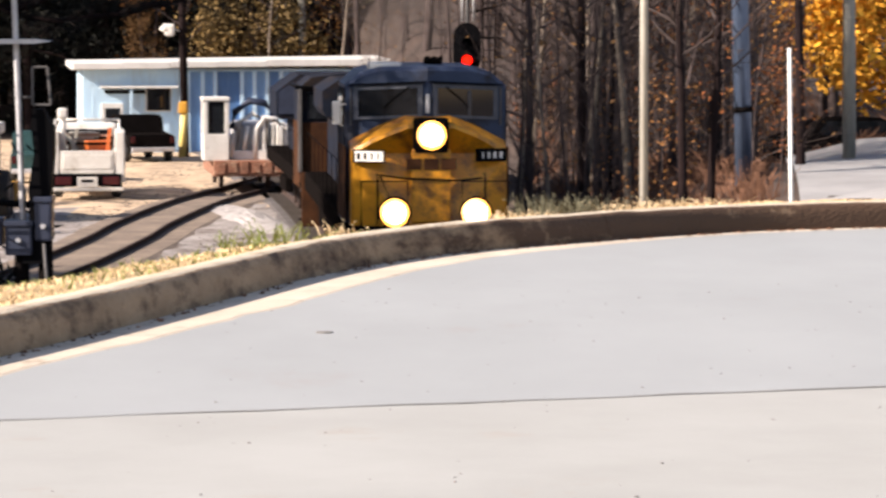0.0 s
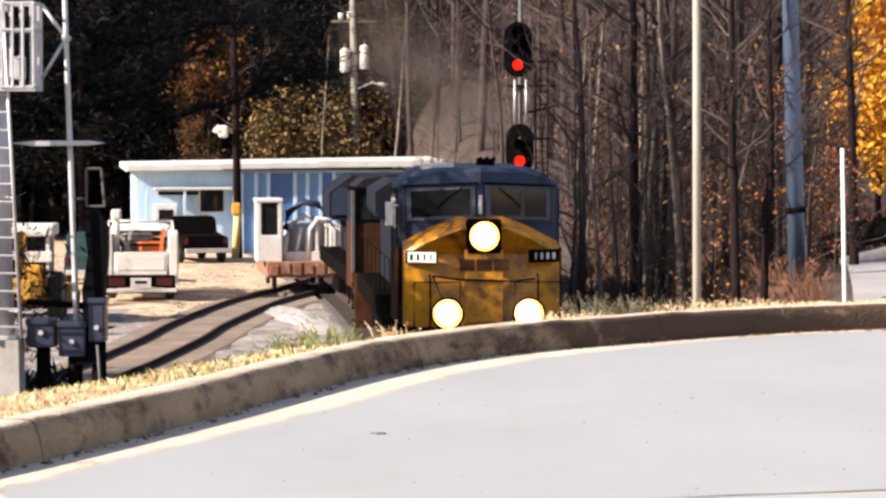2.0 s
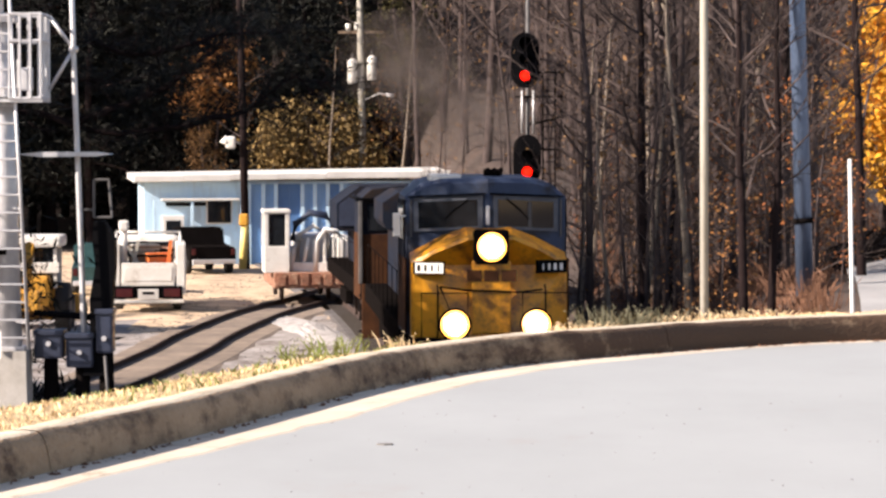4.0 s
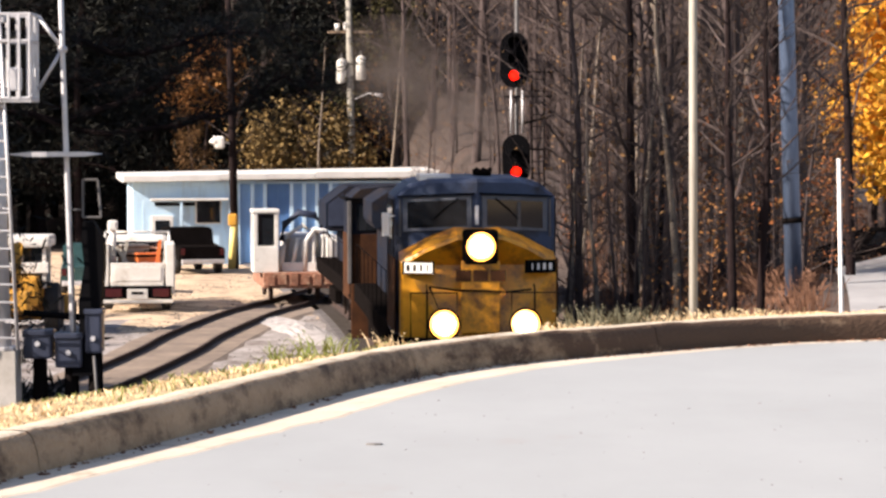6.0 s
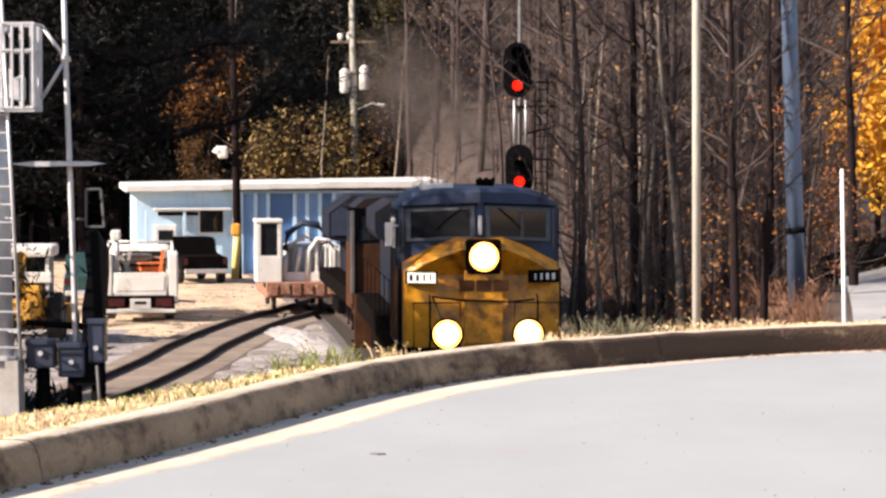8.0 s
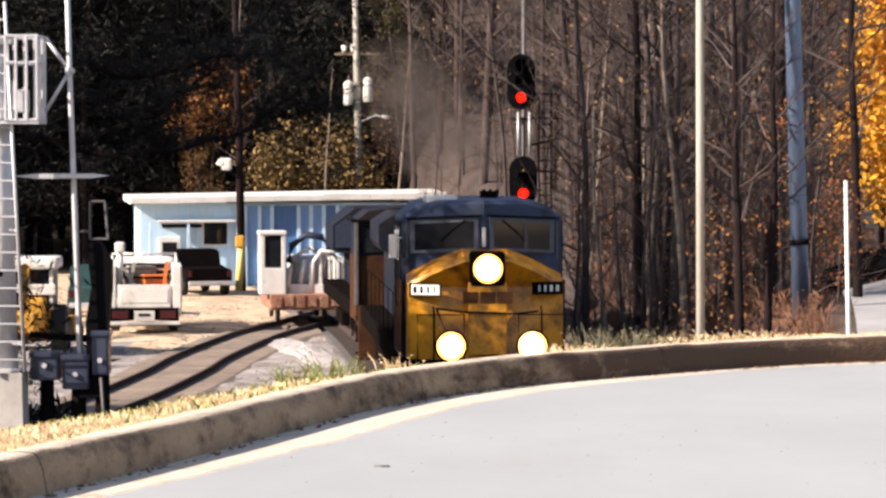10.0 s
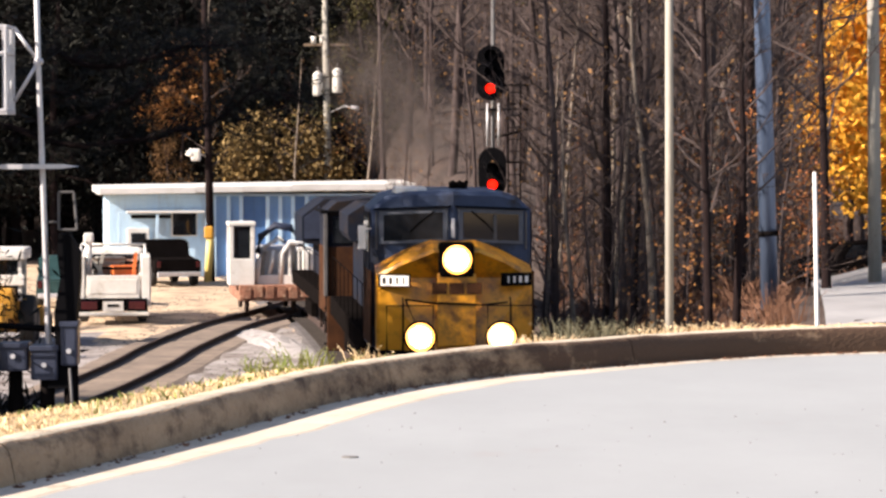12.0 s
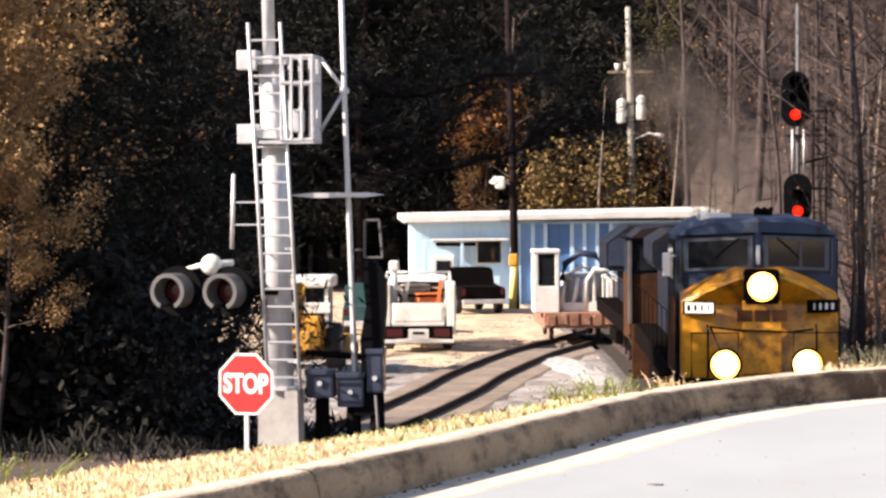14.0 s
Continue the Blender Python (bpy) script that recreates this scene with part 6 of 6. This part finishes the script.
def transformer_pole(m):
    root = thing("utility_pole", m, "pale wooden utility pole with two white transformers", "utility pole")
    bm = bm_new()
    tube(bm, [(0, 0, -0.4), (-0.1, 0, 5), (-0.25, 0, 13)], [0.19, 0.17, 0.13], 12)
    part("shaft", bm, POLE_PALE, root)
    for x, z in ((-0.55, 8.2), (0.35, 8.35)):
        bm = bm_new()
        tube(bm, [(x, -0.1, z - 0.55), (x, -0.1, z - 0.5), (x, -0.1, z + 0.45), (x, -0.1, z + 0.52), (x, -0.1, z + 0.6)], [0.20, 0.23, 0.23, 0.18, 0.06], 16)
        can = part("transformer", bm, WHITE, root, "white transformer can")
        bm = bm_new()
        tube(bm, [(x, -0.1, z + 0.55), (x, -0.1, z + 0.8)], 0.035, 8)
        part("bushing", bm, HOOD_GREY, can)
    for x, z in ((-0.75, 10.25), (-0.35, 10.3)):
        bm = bm_new()
        tube(bm, [(x, 0, z - 0.2), (x, 0, z + 0.15)], [0.10, 0.13], 10)
        part("insulator", bm, WHITE, root)
    bm = bm_new()
    box(bm, -1.2, 0.9, -0.06, 0.06, 9.95, 10.07, 0.01)
    part("crossarm", bm, POLE_WOOD, root)
    bm = bm_new()
    tube(bm, [(0, 0, 6.9), (0.7, -0.4, 7.2), (1.1, -0.6, 7.1)], 0.03, 6)
    tube(bm, [(1.0, -0.6, 7.15), (1.35, -0.7, 7.07)], [0.07, 0.11], 10)
    part("lamp_arm", bm, STEEL, root, "pale street lamp arm")
    return root


def yard_pole(m):
    root = thing("utility_pole", m, "dark wooden yard pole with yellow guard and a white floodlight", "utility pole")
    bm = bm_new()
    tube(bm, [(0, 0, -0.3), (-0.1, 0, 6), (-0.3, 0, 13)], [0.17, 0.15, 0.11], 12)
    part("shaft", bm, DARKBARK, root)
    bm = bm_new()
    tube(bm, [(-0.12, -0.25, 0.0), (0.0, -0.22, 2.0)], [0.16, 0.14], 10)
    part("guard", bm, YELLOW_GUARD, root, "yellow plastic guard")
    bm = bm_new()
    box(bm, -0.25, 0.12, -0.42, -0.2, 1.75, 2.25, 0.08)
    part("meter_cap", bm, MACHINE_YELLOW, root, "deep yellow cap")
    bm = bm_new()
    tube(bm, [(-0.08, 0, 5.0), (-0.45, -0.2, 5.15)], 0.03, 6)
    box(bm, -0.78, -0.38, -0.4, -0.15, 4.85, 5.35, 0.10, None)
    tube(bm, [(-0.9, -0.3, 5.25), (-0.6, -0.3, 5.0)], [0.18, 0.08], 12)
    part("floodlight", bm, WHITE, root, "white floodlight head")
    return root


def parked_car(m):
    root = thing("parked_car", m, "dark grey car parked on the side road", "car")
    bm = bm_new()
    prism(bm, [(-2.2, 0.35), (-2.25, 0.85), (-1.6, 0.95), (-1.0, 1.40), (0.6, 1.42), (1.25, 0.98), (2.1, 0.85), (2.2, 0.35)], -0.85, 0.85)
    bmesh.ops.bevel(bm, geom=list(bm.edges), offset=0.09, segments=2, affect='EDGES')
    body = part("body", bm, BLACK_STEEL, root)
    for s in (-1, 1):
        bm = bm_new()
        pane(bm, [(-1.2, s * 0.86, 1.0), (1.0, s * 0.86, 1.0), (0.55, s * 0.86, 1.34), (-0.95, s * 0.86, 1.34)], 0.012)
        part("side_window", bm, GLASS, body)
        for x in (-1.4, 1.4):
            bm = bm_new()
            tube(bm, [(x, s * 0.72, 0.32), (x, s * 0.88, 0.32)], 0.32, 18)
            part("wheel", bm, RUBBER, root)
    return root


BLD_Y = 134.0
yard_building(pose(-13.75, BLD_Y, gz(-9, 136), 0, 0, 9))
TRUCK_AT = pose(-10.2, 100.6, gz(-10.1, 99), 0, 0, 5.7) @ Matrix.Scale(1.05, 4)
utility_truck(TRUCK_AT)
bed_load(TRUCK_AT)
pickup(pose(-11.0, 128.0, gz(-11.3, 128), 0, 0, 18), BLACK_STEEL, "black pickup truck parked by the blue building")
pickup(pose(-13.0, 112.0, gz(-13.0, 112), 0, 0, 5), TEAL, "dark teal pickup truck parked beside the utility truck")
tie_crane(pose(-5.45, 103.6, -3.966, 0, 0, 7))
loader(pose(-12.42, 90.0, gz(-12.1, 90), 0, 0, 2) @ Matrix.Scale(0.98, 4))
yard_pole(pose(-9.3, 130.5, gz(-9.3, 130.5)))
transformer_pole(pose(-5.2, 150.0, gz(-5.2, 150)))

# ---- poles on the right ----
pole_with(pose(2.38, 34.0, gz(2.38, 34)), "lamp_post", "pale slender weathered post behind the kerb", 7.5, 0.047, 0.039, POLE_PALE, -0.03)
blue = pole_with(pose(6.05, 60.0, gz(6.05, 60)), "steel_pole", "tall tapered blue-grey steel pole", 11.0, 0.165, 0.13, BLUE_STEEL, -0.35, sides=20)
bm = bm_new()
tube(bm, [(-0.05, 0, 1.32), (-0.055, 0, 1.42)], 0.19, 18)
part("band", bm, BLACK_STEEL, blue, "dark clamp band")
pole_with(pose(5.24, 45.0, gz(5.24, 45)), "marker_post", "thin leaning white marker post", 1.2 - gz(5.24, 45), 0.036, 0.026, SIGN_WHITE, -0.10)
pole_with(pose(9.45, 71.0, gz(9.45, 71)), "utility_pole", "pale tan utility pole by the golden maple", 12.0, 0.15, 0.11, POLE_PALE, -0.15)
parked_car(pose(11.3, 84.0, gz(11.3, 84), 0, 0, 8))


# ---- small things and motion ----
def road_specks():
    rng = random.Random(21)
    bm = bm_new()
    pts = [bm.verts.new((0.05 * math.cos(a) * rng.uniform(0.8, 1.1), 0.035 * math.sin(a), 0.008)) for a in np.linspace(0, 6.28, 9)[:-1]]
    low = [bm.verts.new((v.co.x * 1.05, v.co.y * 1.05, 0.0)) for v in pts]
    bm.faces.new(pts)
    for k in range(8):
        bm.faces.new((pts[k], low[k], low[(k + 1) % 8], pts[(k + 1) % 8]))
    single("tar_patch", bm, SEAM, "small dark tar blob on the pale asphalt", "tar patch", pose(-0.49, 17.15, 0.0))


def gravel_mound(m, sx, sy, h, seed):
    bm = bm_new()
    rng = random.Random(seed)
    n, k = 12, 24
    rows = []
    for i in range(1, n + 1):
        r = i / n
        rows.append([bm.verts.new((sx * r * math.cos(a), sy * r * math.sin(a), h * (1 - r * r) + 0.06 * noise.noise(Vector((sx * r * math.cos(a) * 2, sy * r * math.sin(a) * 2, seed))) - 0.08 * r))
                     for a in [6.28318 * j / k for j in range(k)]])
    top = bm.verts.new((0, 0, h))
    for j in range(k):
        bm.faces.new((top, rows[0][j], rows[0][(j + 1) % k]))
    for a, b in zip(rows, rows[1:]):
        for j in range(k):
            bm.faces.new((a[j], b[j], b[(j + 1) % k], a[(j + 1) % k]))
    single("gravel_mound", bm, PALE_STONE, "low pale heap of ballast stone beside the siding", "heap", m)


def smoke_material():
    """Thin smoke: clear at the puff's rim, mottled within."""
    m = bpy.data.materials.new("thin_brown_exhaust_smoke")
    m.use_nodes = True
    n, l = m.node_tree.nodes, m.node_tree.links
    p = n["Principled BSDF"]
    p.inputs["Base Color"].default_value = (0.12, 0.10, 0.092, 1)
    p.inputs["Roughness"].default_value = 1.0
    p.inputs["Specular IOR Level"].default_value = 0.0
    tc, no, mp, gr = (n.new("ShaderNode" + k) for k in ("TexCoord", "TexNoise", "Mapping", "TexGradient"))
    no.inputs["Scale"].default_value = 1.6
    no.inputs["Detail"].default_value = 6
    l.new(tc.outputs["Object"], no.inputs["Vector"])
    mp.inputs["Scale"].default_value = (0.68, 0.0, 0.68)
    gr.gradient_type = 'SPHERICAL'
    l.new(tc.outputs["Object"], mp.inputs[0])
    l.new(mp.outputs[0], gr.inputs[0])
    mu, mr = n.new("ShaderNodeMath"), n.new("ShaderNodeMapRange")
    mr.inputs[1].default_value, mr.inputs[2].default_value = 0.30, 0.75
    mr.inputs[3].default_value, mr.inputs[4].default_value = 0.04, 0.62
    l.new(no.outputs[0], mr.inputs[0])
    mu.operation = 'MULTIPLY'
    l.new(mr.outputs[0], mu.inputs[0])
    l.new(gr.outputs["Fac"], mu.inputs[1])
    l.new(mu.outputs[0], p.inputs["Alpha"])
    return m


SMOKE = smoke_material()
PALE_WEED = material("pale_grey_green_weed", (0.20, 0.19, 0.12), (0.12, 0.11, 0.075), 0.85, bump=0, island=0.4, spec=0.2)
PALE_STONE = material("pale_ballast_stone", (0.40, 0.38, 0.37), (0.24, 0.22, 0.21), 0.95, scale=3, fine=10, bump=0.8, mix=0.9)
PUFFS = []


def smoke_puffs():
    for k in range(3):
        bm = bm_new()
        bmesh.ops.create_icosphere(bm, subdivisions=4, radius=1.0)
        for v in bm.verts:
            v.co *= 1 + 0.22 * noise.noise(v.co * 1.3 + Vector((k * 5, 0, 0)))
            v.co.x *= 1.25
            v.co.y *= 0.4
            v.co.z *= 1.2
        for f in bm.faces:
            f.smooth = True
        ob = single("smoke_puff", bm, SMOKE, "thin brown haze of diesel exhaust over the locomotive", "smoke", group="exhaust smoke")
        PUFFS.append(ob)


road_specks()
gravel_mound(pose(-4.85, 92.0, -4.17, 0, 0, 12), 1.0, 8.0, 0.22, 3)
gravel_mound(pose(-10.4, 86.0, -4.17, 0, 0, 8), 1.5, 3.5, 0.12, 5)
smoke_puffs()
loose_bits("leaf_litter", "brown fallen leaves and grit along the foot of the kerb", "litter", BRUSH, 420, 41,
           lambda r: along(r, -3.0, 4.0, -0.015, -0.09), 0.016, 0.008)
loose_bits("yard_stones", "loose grey stones strewn over the yard", "stones", BALLAST, 3000, 44,
           lambda r: (lambda y: (r.uniform(-0.135, -0.02) * y, y))(r.uniform(76, 128)), 0.045, -4.15)
loose_bits("road_grit", "fine grit scattered over the pale road", "grit", SEAM, 260, 43, lambda r: (r.uniform(-1.6, 5.0), r.uniform(10.5, 20.5)), 0.008, 0.001)
weed_clump(pose(-0.95, 22.9, gz(-0.95, 22.9)), GREENGRASS, "fresh green weeds behind the kerb", 5, 36, 0.20, 0.22, 0.005)
weed_clump(pose(-1.25, 22.3, gz(-1.25, 22.3)), GREENGRASS, "fresh green weeds behind the kerb", 6, 30, 0.16, 0.2, 0.005)
weed_clump(pose(-0.55, 23.6, gz(-0.55, 23.6)), DRYGRASS, "tuft of tall dry grass", 7, 24, 0.16, 0.16, 0.004)
weed_clump(pose(-4.3, 17.6, gz(-4.3, 17.6)), GREENGRASS, "long green grass at the edge of the verge", 8, 90, 0.24, 0.5, 0.006)
weed_clump(pose(1.45, 40.0, gz(1.45, 40)), PALE_WEED, "pale grey-green weeds on the bank", 10, 260, 1.1, 0.6, 0.010)
for k, (x, y, mat, h, text) in enumerate(((0.75, 24.5, DRYGRASS, 0.11, "tuft of tall dry grass"), (1.0, 24.8, PALE_WEED, 0.24, "pale grey-green weeds behind the kerb"),
                                          (1.3, 25.0, PALE_WEED, 0.20, "pale grey-green weeds behind the kerb"), (1.65, 25.2, DRYGRASS, 0.12, "tuft of tall dry grass"),
                                          (1.95, 25.3, DRYGRASS, 0.13, "tuft of tall dry grass"), (2.3, 25.6, DRYGRASS, 0.10, "tuft of tall dry grass"))):
    weed_clump(pose(x, y, gz(x, y)), mat, text, 90 + k, 90, h, 0.26, 0.004)
for k, (x, y) in enumerate(((4.9, 52), (5.5, 54), (5.0, 56.5), (6.0, 57), (4.4, 50), (5.7, 50.5), (3.5, 46), (3.0, 44))):
    weed_clump(pose(x, y, gz(x, y)), BRUSH, "tall dry brown weed stalks", 60 + k, 70, 0.9, 0.45, 0.007)


def motions():
    # the puffs drift slowly up and to the left, one beyond the other
    for k, ob in enumerate(PUFFS):
        rows = []
        for t in (0.0, 3.5, 7.0, 10.5, 14.0):
            rows.append((t, pose(-0.35 - 0.75 * k + 0.22 * math.sin(k * 2.1 + t * 0.4), 73.0 + 1.5 * k, 1.75 + 0.75 * k + 0.2 * math.sin(k + t * 0.33), 0, 4.0 * t + 70 * k, 0)))
        walk(ob, rows)


motions()
